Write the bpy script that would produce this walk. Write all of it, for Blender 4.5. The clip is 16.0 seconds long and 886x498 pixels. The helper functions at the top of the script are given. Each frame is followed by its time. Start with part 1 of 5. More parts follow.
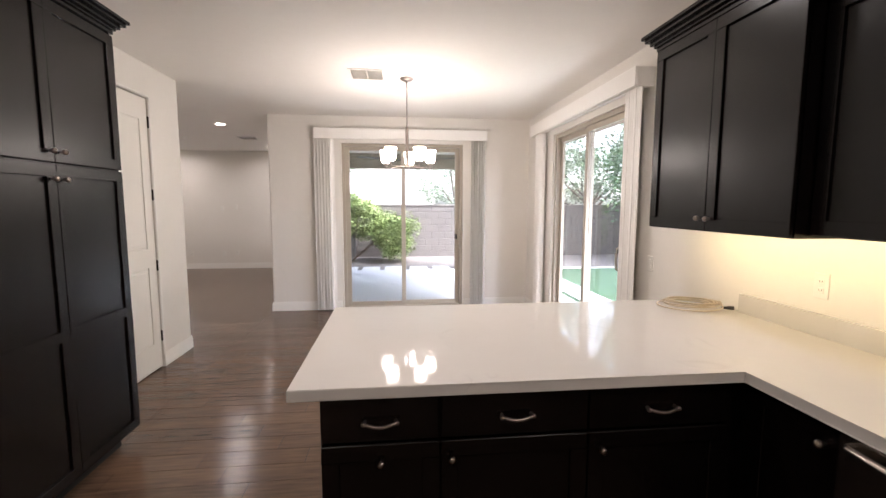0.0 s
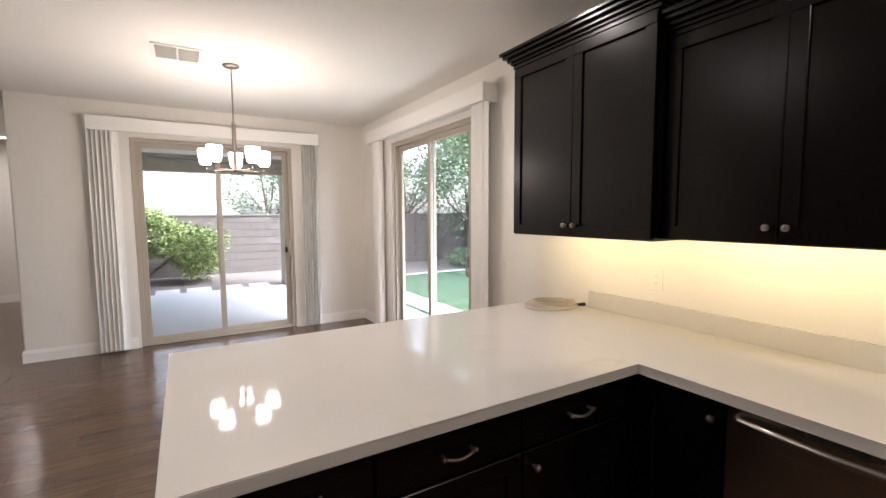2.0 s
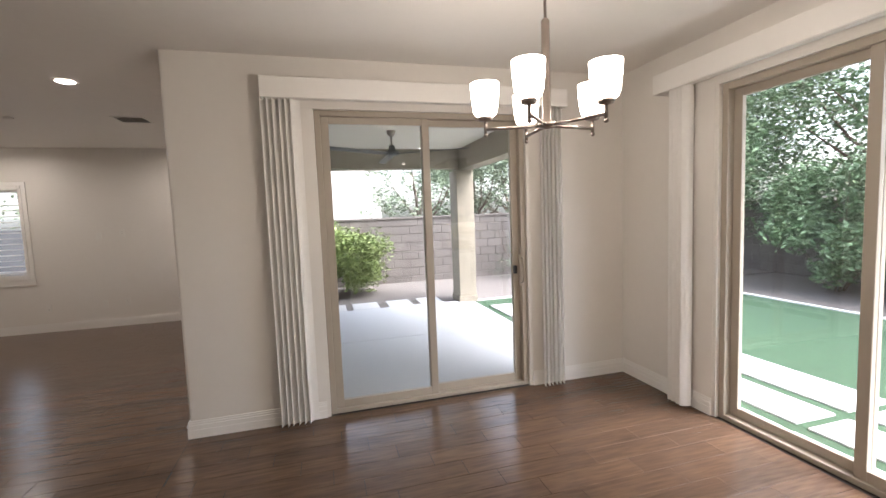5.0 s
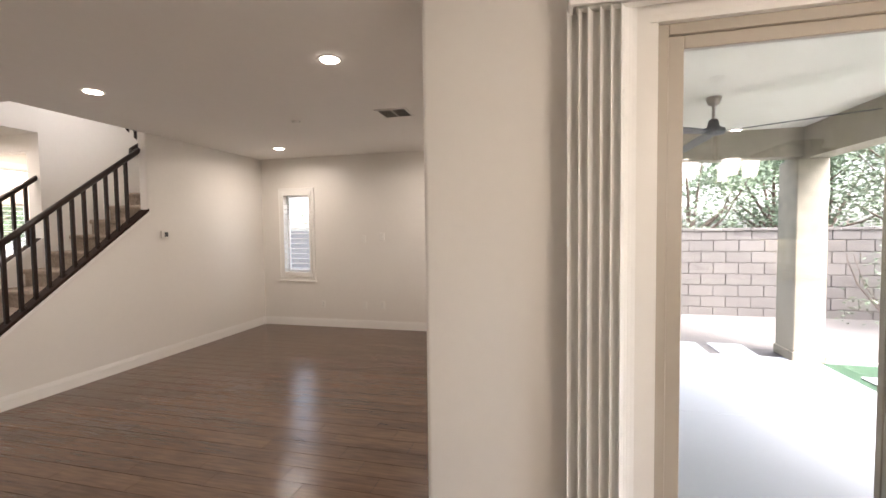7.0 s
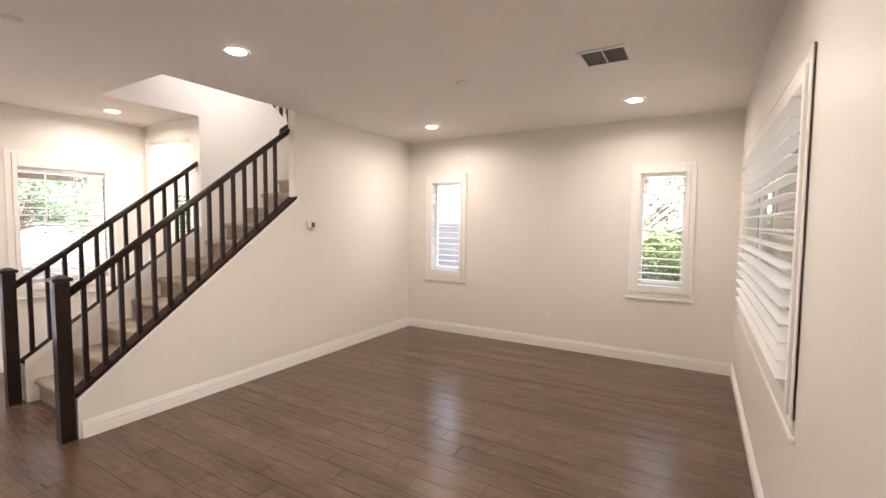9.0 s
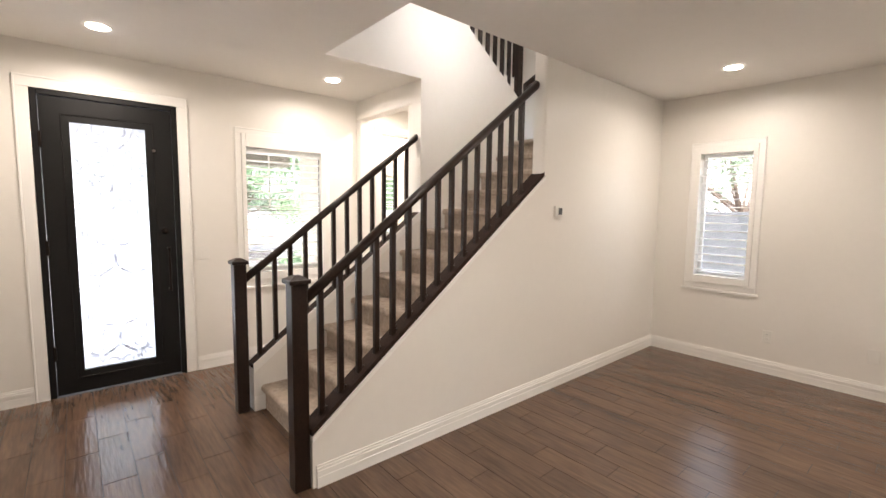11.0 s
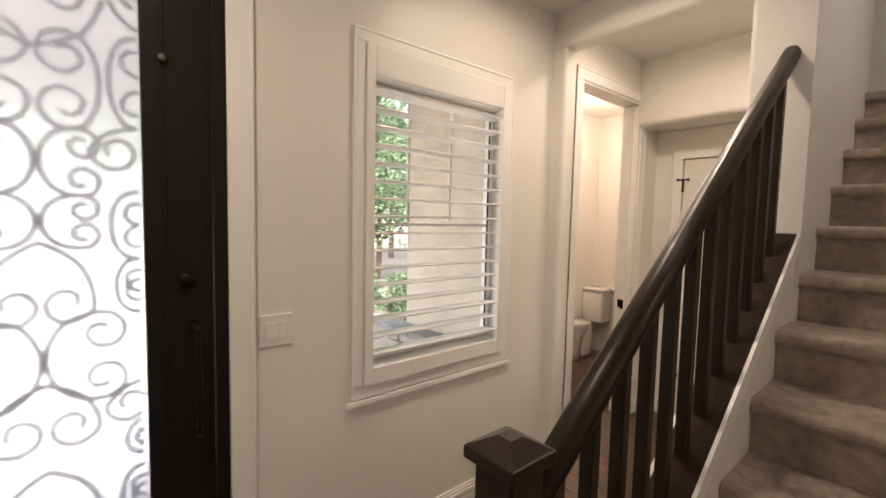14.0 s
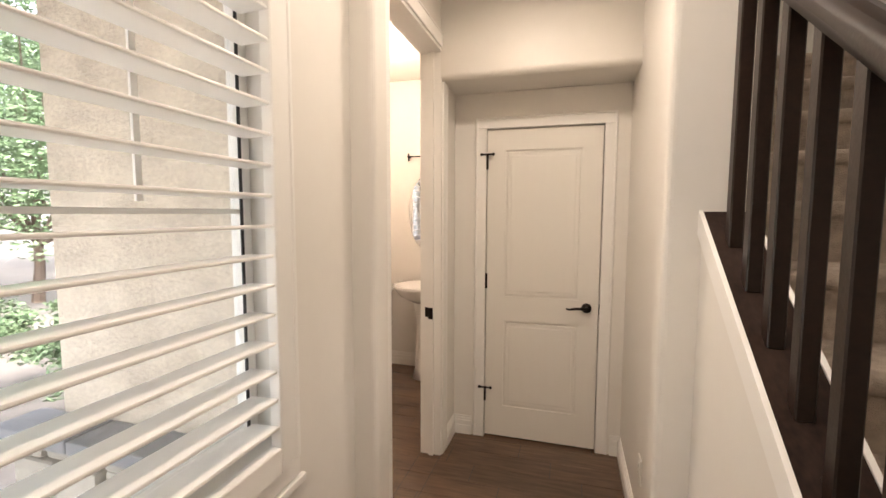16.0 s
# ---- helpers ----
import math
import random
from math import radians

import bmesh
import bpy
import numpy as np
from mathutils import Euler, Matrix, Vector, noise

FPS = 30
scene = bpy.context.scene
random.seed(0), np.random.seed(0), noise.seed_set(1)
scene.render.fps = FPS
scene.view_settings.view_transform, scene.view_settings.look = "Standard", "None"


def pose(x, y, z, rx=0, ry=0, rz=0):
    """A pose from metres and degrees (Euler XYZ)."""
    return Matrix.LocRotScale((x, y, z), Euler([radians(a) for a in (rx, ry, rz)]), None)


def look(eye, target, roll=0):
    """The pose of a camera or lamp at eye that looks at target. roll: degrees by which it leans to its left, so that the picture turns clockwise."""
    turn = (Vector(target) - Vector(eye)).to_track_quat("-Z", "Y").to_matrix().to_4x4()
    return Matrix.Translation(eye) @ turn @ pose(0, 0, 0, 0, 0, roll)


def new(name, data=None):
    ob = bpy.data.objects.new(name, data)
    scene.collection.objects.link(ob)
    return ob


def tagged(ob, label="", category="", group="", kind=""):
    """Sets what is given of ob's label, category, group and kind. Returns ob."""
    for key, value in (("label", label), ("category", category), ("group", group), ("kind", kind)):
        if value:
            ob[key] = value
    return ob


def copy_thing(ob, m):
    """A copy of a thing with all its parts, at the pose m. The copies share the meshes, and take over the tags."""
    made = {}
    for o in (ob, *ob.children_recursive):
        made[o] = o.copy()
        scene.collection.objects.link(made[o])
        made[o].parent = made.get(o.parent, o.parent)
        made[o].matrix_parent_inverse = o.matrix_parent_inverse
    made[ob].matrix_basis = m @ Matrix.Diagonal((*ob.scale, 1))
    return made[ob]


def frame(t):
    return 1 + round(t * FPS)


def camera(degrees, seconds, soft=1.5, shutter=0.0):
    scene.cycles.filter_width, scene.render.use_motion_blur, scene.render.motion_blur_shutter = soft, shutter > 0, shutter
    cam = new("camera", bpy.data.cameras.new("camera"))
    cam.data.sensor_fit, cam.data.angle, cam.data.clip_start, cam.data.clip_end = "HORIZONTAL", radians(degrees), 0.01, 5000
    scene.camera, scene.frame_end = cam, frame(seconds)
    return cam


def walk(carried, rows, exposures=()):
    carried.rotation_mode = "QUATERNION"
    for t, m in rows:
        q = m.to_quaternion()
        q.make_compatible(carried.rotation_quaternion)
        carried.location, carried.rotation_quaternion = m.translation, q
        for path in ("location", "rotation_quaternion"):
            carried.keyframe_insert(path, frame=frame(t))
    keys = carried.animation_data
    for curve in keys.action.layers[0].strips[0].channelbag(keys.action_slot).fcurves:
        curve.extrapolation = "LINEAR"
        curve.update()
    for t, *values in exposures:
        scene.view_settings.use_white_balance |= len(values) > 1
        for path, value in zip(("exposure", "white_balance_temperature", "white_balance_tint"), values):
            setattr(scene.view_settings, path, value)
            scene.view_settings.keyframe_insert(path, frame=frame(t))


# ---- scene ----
cam = camera(91.4, 16.0)
PATH = [
    (0, (0.947, -1.212, 1.522), (1.162, 0.765, 1.316), 0.1),
    (0.5, (0.892, -1.198, 1.535), (1.451, 0.714, 1.360), 0.1),
    (1, (0.815, -1.194, 1.536), (1.672, 0.607, 1.394), 0.1),
    (1.5, (0.716, -1.136, 1.529), (1.722, 0.585, 1.371), -0.2),
    (2, (0.669, -0.871, 1.525), (1.693, 0.839, 1.358), -0.3),
    (2.5, (0.589, -0.510, 1.525), (1.622, 1.193, 1.355), -0.3),
    (3, (0.519, -0.116, 1.532), (1.567, 1.579, 1.361), -0.6),
    (5.5, (0.155, 2.043, 1.564), (0.426, 4.021, 1.435), -2.5),
    (6, (0.096, 2.409, 1.562), (0.076, 4.407, 1.485), -2.2),
    (6.5, (-0.054, 2.800, 1.562), (-0.355, 4.775, 1.469), -1.1),
    (7, (-0.226, 3.136, 1.554), (-0.711, 5.074, 1.463), -0.7),
    (7.5, (-0.47, 3.565, 1.561), (-1.139, 5.447, 1.465), 0.1),
    (8, (-0.685, 3.786, 1.579), (-1.484, 5.616, 1.47), 0.5),
    (10.5, (-2.241, 4.406, 1.549), (-3.619, 5.847, 1.387), 0.5),
    (11, (-2.752, 4.438, 1.540), (-4.269, 5.729, 1.356), 0.7),
    (11.5, (-3.272, 4.465, 1.539), (-4.905, 5.608, 1.369), 0.8),
    (12, (-3.784, 4.494, 1.533), (-5.441, 5.602, 1.368), 1.1),
    (12.5, (-4.315, 4.546, 1.523), (-5.980, 5.643, 1.370), 0.9),
    (13, (-4.808, 4.569, 1.525), (-6.465, 5.679, 1.364), 0.9),
    (13.5, (-5.246, 4.688, 1.515), (-6.877, 5.841, 1.402), 0.8),
    (14, (-5.648, 4.776, 1.535), (-7.174, 6.061, 1.395), 1.3),
    (14.5, (-6.010, 4.910, 1.534), (-7.303, 6.427, 1.360), 1.1),
    (15, (-6.319, 5.038, 1.524), (-7.309, 6.769, 1.362), 0.5),
    (15.5, (-6.454, 5.198, 1.509), (-7.128, 7.074, 1.348), 0.5),
    (16, (-6.519, 5.582, 1.500), (-7.081, 7.494, 1.335), 0.2),
]
walk(cam, [(t, look(eye, target, roll)) for t, eye, target, roll in PATH],
     [(0, 3.45, 6000, 17), (2.0, 3.25, 6000, 16), (3.0, 3.05, 6050, 16), (5.5, 2.92, 6250, 15), (6.5, 3.32, 6300, 15), (8.0, 3.85, 6500, 18), (10.5, 4.0, 6350, 14), (11.5, 3.8, 6480, 13), (13.0, 3.42, 6850, 15), (14.0, 2.88, 7100, 16), (14.5, 3.0, 7600, 18), (15.0, 3.32, 7300, 17), (16.0, 3.15, 6900, 15)])

# ---- world, daylight ----
SKY = 0.15
world = bpy.data.worlds.new("overcast_day")
scene.world = world
world.use_nodes = True
wn = world.node_tree.nodes
sky = wn.new("ShaderNodeTexSky")
sky.sky_type, sky.sun_disc = "NISHITA", False
sky.sun_elevation, sky.sun_rotation = radians(55), radians(130)
sky.air_density, sky.dust_density = 1.2, 3.5
haze = wn.new("ShaderNodeHueSaturation")
haze.inputs["Saturation"].default_value = 0.45
world.node_tree.links.new(sky.outputs[0], haze.inputs["Color"])
world.node_tree.links.new(haze.outputs[0], wn["Background"].inputs[0])
wn["Background"].inputs[1].default_value = SKY


def lamp(kind, name, place, power, color=(1, 1, 1), size=0.1, size_y=0.0, aim=None, **extra):
    d = bpy.data.lights.new(name, kind)
    d.energy, d.color = power, color
    if kind == "AREA":
        d.size = size
        if extra.get("round"):
            d.shape = "DISK"
        if size_y:
            d.shape, d.size_y = "RECTANGLE", size_y
    if kind in ("POINT", "SPOT"):
        d.shadow_soft_size = size
    for k, v in extra.items():
        if k == "angle":
            d.angle = v
        if k == "spot":
            d.spot_size, d.spot_blend = v, 1.0
        if k == "spread":
            d.spread = v
    ob = new(name, d)
    ob.matrix_world = look(place, aim if aim else (place[0], place[1] + 0.001, place[2] - 1))
    return ob


SUN_AZ, SUN_EL = radians(130), radians(55)
sun_way = Vector((math.sin(SUN_AZ) * math.cos(SUN_EL), math.cos(SUN_AZ) * math.cos(SUN_EL), math.sin(SUN_EL)))
lamp("SUN", "sun", tuple(sun_way * 50), 1.4, (1.0, 0.97, 0.93), aim=(0, 0, 0), angle=radians(50))

WARM = (1.0, 0.88, 0.75)
CEIL = 2.743
# the last two, at y -1.4, are unseen, added to light the cabinet fronts
CANS = [(-1.72, 5.92), (-1.72, 8.6), (-4.03, 8.67), (-3.95, 6.0), (-6.65, 6.36), (-6.6, 4.62), (-6.72, 7.30), (2.0, 1.0), (0.1, 1.0),
        (2.1, -1.4), (0.2, -1.4)]
CAN_POWER = [15.5, 15.5, 15.5, 15.5, 14, 18, 13, 15, 15, 13, 13]
for (cx, cy), p in zip(CANS, CAN_POWER):
    lamp("AREA", "recessed_lamp", (cx, cy, CEIL - 0.012), p * 0.075, WARM, 0.11, round=True, spread=radians(165))
lamp("AREA", "under_cabinet_lamp", (2.58, 0.80, 1.355), 0.31, (1.0, 0.76, 0.38), 0.9, 0.03, aim=(2.895, 0.80, 1.30))
lamp("AREA", "under_cabinet_lamp", (2.62, -0.15, 1.355), 0.31, (1.0, 0.76, 0.38), 0.85, 0.03, aim=(2.895, -0.15, 1.30))
lamp("POINT", "step_light_lamp", (-5.10, 8.90, 2.62), 0.05, (1.0, 0.9, 0.75), 0.02)
# unseen lamp high in the stairwell, added to brighten the carpeted steps
lamp("SPOT", "recessed_lamp", (-5.6, 7.2, 5.58), 6, WARM, 0.06, spot=radians(150))
# bare point lamp without a fitting, added to fill the bathroom with warm light
lamp("POINT", "bath_vanity_lamp", (-7.9, 8.5, 2.5), 3.4, (1.0, 0.82, 0.68), 0.08)


# ---- materials ----
def mat(name, color, rough=0.5, metal=0.0, var=0.06, scale=3.0, bump=0.0, bscale=60.0, coat=0.0, color2=None, vary=0.0, stretch=(1, 1, 1)):
    m = bpy.data.materials.new(name)
    m.use_nodes = True
    nt = m.node_tree
    n, l = nt.nodes, nt.links
    b = n["Principled BSDF"]
    b.inputs["Roughness"].default_value, b.inputs["Metallic"].default_value = rough, metal
    b.inputs["Coat Weight"].default_value = coat
    b.inputs["Coat Roughness"].default_value = 0.12
    tc, mp = n.new("ShaderNodeTexCoord"), n.new("ShaderNodeMapping")
    mp.inputs["Scale"].default_value = stretch
    geo = n.new("ShaderNodeNewGeometry")
    l.new(geo.outputs["Position"], mp.inputs["Vector"])
    c2 = color2 or tuple(max(0.0, c * (1 - 2 * var)) for c in color)
    big, fine = n.new("ShaderNodeTexNoise"), n.new("ShaderNodeTexNoise")
    big.inputs["Scale"].default_value, fine.inputs["Scale"].default_value = scale, scale * 9
    big.inputs["Detail"].default_value = 5
    for t in (big, fine):
        l.new(mp.outputs[0], t.inputs["Vector"])
    mix = n.new("ShaderNodeMath")
    mix.operation = "ADD"
    half = n.new("ShaderNodeMath")
    half.operation = "MULTIPLY"
    half.inputs[1].default_value = 0.5
    l.new(big.outputs[0], mix.inputs[0])
    l.new(fine.outputs[0], mix.inputs[1])
    l.new(mix.outputs[0], half.inputs[0])
    ramp = n.new("ShaderNodeValToRGB")
    ramp.color_ramp.elements[0].position, ramp.color_ramp.elements[1].position = 0.32, 0.68
    ramp.color_ramp.elements[0].color, ramp.color_ramp.elements[1].color = (*c2, 1), (*color, 1)
    l.new(half.outputs[0], ramp.inputs[0])
    out = ramp.outputs[0]
    if vary:
        oi, hsv, mr = n.new("ShaderNodeObjectInfo"), n.new("ShaderNodeHueSaturation"), n.new("ShaderNodeMapRange")
        add, fr = n.new("ShaderNodeMath"), n.new("ShaderNodeMath")
        add.operation, fr.operation = "ADD", "FRACT"
        l.new(oi.outputs["Random"], add.inputs[0])
        l.new(geo.outputs["Random Per Island"], add.inputs[1])
        l.new(add.outputs[0], fr.inputs[0])
        l.new(fr.outputs[0], mr.inputs[0])
        mr.inputs[3].default_value, mr.inputs[4].default_value = 1 - vary, 1 + vary
        l.new(mr.outputs[0], hsv.inputs["Value"])
        l.new(out, hsv.inputs["Color"])
        out = hsv.outputs[0]
    l.new(out, b.inputs["Base Color"])
    if bump:
        bn, bp = n.new("ShaderNodeTexNoise"), n.new("ShaderNodeBump")
        bn.inputs["Scale"].default_value, bn.inputs["Detail"].default_value = bscale, 4
        bp.inputs["Strength"].default_value, bp.inputs["Distance"].default_value = bump, 0.01
        l.new(mp.outputs[0], bn.inputs["Vector"])
        l.new(bn.outputs[0], bp.inputs["Height"])
        l.new(bp.outputs[0], b.inputs["Normal"])
    return m


def glow(name, color, strength):
    m = bpy.data.materials.new(name)
    m.use_nodes = True
    b = m.node_tree.nodes["Principled BSDF"]
    b.inputs["Base Color"].default_value = (0.9, 0.88, 0.84, 1)
    b.inputs["Emission Color"].default_value = (*color, 1)
    b.inputs["Emission Strength"].default_value = strength
    return m


def glass(name, tint=(1, 1, 1), rough=0.0):
    m = bpy.data.materials.new(name)
    m.use_nodes = True
    nt = m.node_tree
    n, l = nt.nodes, nt.links
    n.remove(n["Principled BSDF"])
    tr, gl, mx = n.new("ShaderNodeBsdfTransparent"), n.new("ShaderNodeBsdfGlossy"), n.new("ShaderNodeMixShader")
    lw, pw, mr = n.new("ShaderNodeLayerWeight"), n.new("ShaderNodeMath"), n.new("ShaderNodeMapRange")
    tr.inputs[0].default_value = (*tint, 1)
    gl.inputs["Roughness"].default_value = rough
    lw.inputs[0].default_value = 0.5
    pw.operation = "POWER"
    pw.inputs[1].default_value = 4
    mr.inputs[3].default_value, mr.inputs[4].default_value = 0.055, 0.7
    l.new(lw.outputs["Facing"], pw.inputs[0])
    l.new(pw.outputs[0], mr.inputs[0])
    l.new(mr.outputs[0], mx.inputs[0])
    l.new(tr.outputs[0], mx.inputs[1])
    l.new(gl.outputs[0], mx.inputs[2])
    l.new(mx.outputs[0], n["Material Output"].inputs[0])
    return m


M_WALL = mat("wall_paint", (0.80, 0.768, 0.715), 0.42, var=0.012, scale=2, bump=0.06, bscale=220)
M_CEIL = mat("ceiling_paint", (0.84, 0.81, 0.76), 0.8, var=0.012, scale=2, bump=0.12, bscale=160)
M_TRIM = mat("trim_paint", (0.87, 0.85, 0.81), 0.3, var=0.01)
M_DOORP = mat("door_paint", (0.82, 0.79, 0.73), 0.38, var=0.01, bump=0.03, bscale=300, stretch=(1, 1, 0.1))
M_FABRIC = mat("blind_fabric", (0.85, 0.83, 0.79), 0.8, var=0.02, bump=0.1, bscale=400)
M_CAB = mat("espresso_wood", (0.0045, 0.003, 0.0026), 0.27, var=0.25, scale=4, bump=0.03, bscale=120, coat=0.0, stretch=(1, 1, 0.12))
M_CAB.node_tree.nodes["Principled BSDF"].inputs["Specular IOR Level"].default_value = 0.27
M_KICK = mat("dark_recess", (0.012, 0.010, 0.009), 0.6)
M_PALE = mat("cabinet_side_laminate", (0.42, 0.36, 0.28), 0.5, var=0.05)
M_QUARTZ = mat("cream_quartz", (0.64, 0.612, 0.572), 0.055, var=0.012, scale=1.5)
M_QUARTZ.node_tree.nodes["Principled BSDF"].inputs["Specular IOR Level"].default_value = 0.36
M_STEEL = mat("brushed_steel", (0.42, 0.38, 0.34), 0.26, 1.0, var=0.06, scale=6, bump=0.05, bscale=90, stretch=(1, 0.05, 1))
M_NICKEL = mat("brushed_nickel", (0.34, 0.29, 0.26), 0.28, 1.0, var=0.05)
M_BRONZE = mat("oiled_bronze", (0.022, 0.016, 0.013), 0.42, 0.8, var=0.1)
M_RAIL = mat("dark_stained_rail", (0.026, 0.013, 0.008), 0.34, var=0.3, scale=8, bump=0.04, bscale=120, coat=0.0)
M_CAPW = mat("stained_cap_board", (0.040, 0.022, 0.015), 0.7, scale=9, color2=(0.018, 0.010, 0.008), bump=0.05, bscale=120, stretch=(1, 0.15, 1))
M_IRON = mat("black_iron_door", (0.006, 0.0055, 0.005), 0.5, 0.0, var=0.15, bump=0.03, bscale=150)
M_FROST = mat("frosted_scroll", (0.24, 0.26, 0.36), 0.6, var=0.05)
M_TILE = mat("wood_look_tile", (0.156, 0.093, 0.059), 0.20, scale=1.6, color2=(0.071, 0.043, 0.028), vary=0.10, bump=0.22, bscale=14,
             stretch=(0.35, 3.2, 1))
M_GROUT = mat("dark_grout", (0.022, 0.016, 0.013), 0.8, var=0.1)
M_CARPET = mat("taupe_carpet", (0.59, 0.49, 0.395), 0.95, scale=3.0, color2=(0.31, 0.253, 0.204), bump=0.8, bscale=260)
M_FRAME = mat("tan_vinyl_frame", (0.42, 0.37, 0.30), 0.42, var=0.02)
M_WHITEPL = mat("white_plastic", (0.80, 0.78, 0.73), 0.35, var=0.01)
M_BLACKPL = mat("black_plastic", (0.02, 0.02, 0.02), 0.4)
M_PORC = mat("white_porcelain", (0.82, 0.80, 0.77), 0.12, var=0.01, coat=0.3)
M_MIRROR = mat("mirror_silver", (0.85, 0.85, 0.85), 0.02, 1.0, var=0.0)
M_CORD = mat("cream_cord", (0.66, 0.56, 0.42), 0.6, var=0.08)
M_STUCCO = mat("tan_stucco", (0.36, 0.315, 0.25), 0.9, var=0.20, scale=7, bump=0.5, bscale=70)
M_PORCH = mat("porch_stucco", (0.74, 0.65, 0.53), 0.9, scale=6, color2=(0.44, 0.375, 0.305), bump=0.9, bscale=40, stretch=(1, 1, 1.6))
M_PATIOC = mat("patio_ceiling_paint", (0.60, 0.57, 0.50), 0.85, var=0.04, bump=0.2, bscale=90)
M_SLAB = mat("patio_concrete", (0.52, 0.53, 0.545), 0.85, var=0.04, scale=1.2, bump=0.15, bscale=120)
M_PAVER = mat("pale_paver", (0.55, 0.55, 0.54), 0.8, var=0.03, bump=0.1, bscale=100)
M_GRAVEL = mat("gravel", (0.21, 0.185, 0.17), 0.95, scale=14, color2=(0.085, 0.074, 0.066), bump=1.0, bscale=45)
M_TURF = mat("artificial_turf", (0.045, 0.095, 0.048), 0.95, var=0.14, scale=6, bump=0.8, bscale=200)
M_BLOCK = mat("garden_block", (0.165, 0.145, 0.132), 0.92, var=0.12, scale=5, bump=0.5, bscale=60, vary=0.10)
M_FENCE = mat("pale_fence_block", (0.27, 0.265, 0.27), 0.9, var=0.15, scale=6)
M_MORTAR = mat("block_mortar", (0.085, 0.072, 0.065), 0.95, var=0.1, bump=0.3)
M_BARK = mat("bark", (0.14, 0.10, 0.075), 0.95, var=0.2, scale=9, bump=0.8, bscale=40)
M_VENEER = mat("stone_veneer", (0.50, 0.45, 0.38), 0.85, var=0.2, scale=8, bump=0.6, bscale=35, vary=0.25)
M_LEAF = mat("green_leaves", (0.17, 0.26, 0.13), 0.6, scale=1.2, color2=(0.075, 0.125, 0.06), vary=0.35)
M_LEAFY = mat("light_green_leaves", (0.31, 0.39, 0.12), 0.6, scale=2.0, color2=(0.11, 0.165, 0.05), vary=0.3)
M_LEAFD = mat("grey_green_leaves", (0.21, 0.265, 0.165), 0.65, scale=1.0, color2=(0.12, 0.16, 0.10), vary=0.3)
M_HOUSE = mat("pale_house_stucco", (0.62, 0.59, 0.54), 0.9, var=0.03, bump=0.2)
M_ROOFT = mat("roof_tile", (0.30, 0.23, 0.19), 0.9, var=0.15, scale=4)
M_FAN = mat("fan_blade_grey", (0.07, 0.075, 0.08), 0.5, var=0.05)
M_STONE = mat("grey_flagstone", (0.24, 0.24, 0.25), 0.8, var=0.15, scale=3, bump=0.3, vary=0.15)
M_LENS = glow("lamp_lens", (1.0, 0.90, 0.78), 2.0)
M_SHADE = glow("opal_shade", (1.0, 0.87, 0.72), 2.3)
M_STRIP = glow("step_light_lens", (1.0, 0.95, 0.85), 0.25)
for m, level in ((M_CAPW, 0.15), (M_IRON, 0.3), (M_RAIL, 0.35)):
    m.node_tree.nodes["Principled BSDF"].inputs["Specular IOR Level"].default_value = level


def veins(m, tone):
    """Faint broken veins over a stone material."""
    nt = m.node_tree
    n, l = nt.nodes, nt.links
    b = n["Principled BSDF"]
    base = b.inputs["Base Color"].links[0].from_socket
    geo, wave, gate = n.new("ShaderNodeNewGeometry"), n.new("ShaderNodeTexNoise"), n.new("ShaderNodeTexNoise")
    wave.inputs["Scale"].default_value, wave.inputs["Detail"].default_value, wave.inputs["Distortion"].default_value = 1.3, 3, 1.6
    gate.inputs["Scale"].default_value = 3.1
    sub, ab, thin, cut, both, mix = (n.new("ShaderNodeMath"), n.new("ShaderNodeMath"), n.new("ShaderNodeMapRange"),
                                     n.new("ShaderNodeMapRange"), n.new("ShaderNodeMath"), n.new("ShaderNodeMix"))
    sub.operation, ab.operation, both.operation = "SUBTRACT", "ABSOLUTE", "MULTIPLY"
    sub.inputs[1].default_value = 0.5
    thin.inputs[2].default_value, thin.inputs[3].default_value, thin.inputs[4].default_value = 0.022, 0.22, 0.0
    cut.inputs[1].default_value, cut.inputs[2].default_value = 0.55, 0.75
    mix.data_type = "RGBA"
    mix.inputs[7].default_value = (*tone, 1)
    l.new(geo.outputs["Position"], wave.inputs["Vector"])
    l.new(geo.outputs["Position"], gate.inputs["Vector"])
    l.new(wave.outputs[0], sub.inputs[0])
    l.new(sub.outputs[0], ab.inputs[0])
    l.new(ab.outputs[0], thin.inputs[0])
    l.new(gate.outputs[0], cut.inputs[0])
    l.new(thin.outputs[0], both.inputs[0])
    l.new(cut.outputs[0], both.inputs[1])
    l.new(both.outputs[0], mix.inputs[0])
    l.new(base, mix.inputs[6])
    l.new(mix.outputs[2], b.inputs["Base Color"])


veins(M_QUARTZ, (0.36, 0.33, 0.30))
M_GLASS = glass("window_glass", (0.95, 0.965, 0.97))


# ---- mesh helpers ----
def B():
    return bmesh.new()


def box(bm, x0, x1, y0, y1, z0, z1, bev=0.0, seg=1):
    made = bmesh.ops.create_cube(bm, size=1, matrix=Matrix.LocRotScale(((x0 + x1) / 2, (y0 + y1) / 2, (z0 + z1) / 2), None,
                                                                    (abs(x1 - x0), abs(y1 - y0), abs(z1 - z0))))
    if bev:
        edges = {e for v in made["verts"] for e in v.link_edges}
        bmesh.ops.bevel(bm, geom=list(edges), offset=bev, segments=seg, affect="EDGES", profile=0.6)
    return made["verts"]


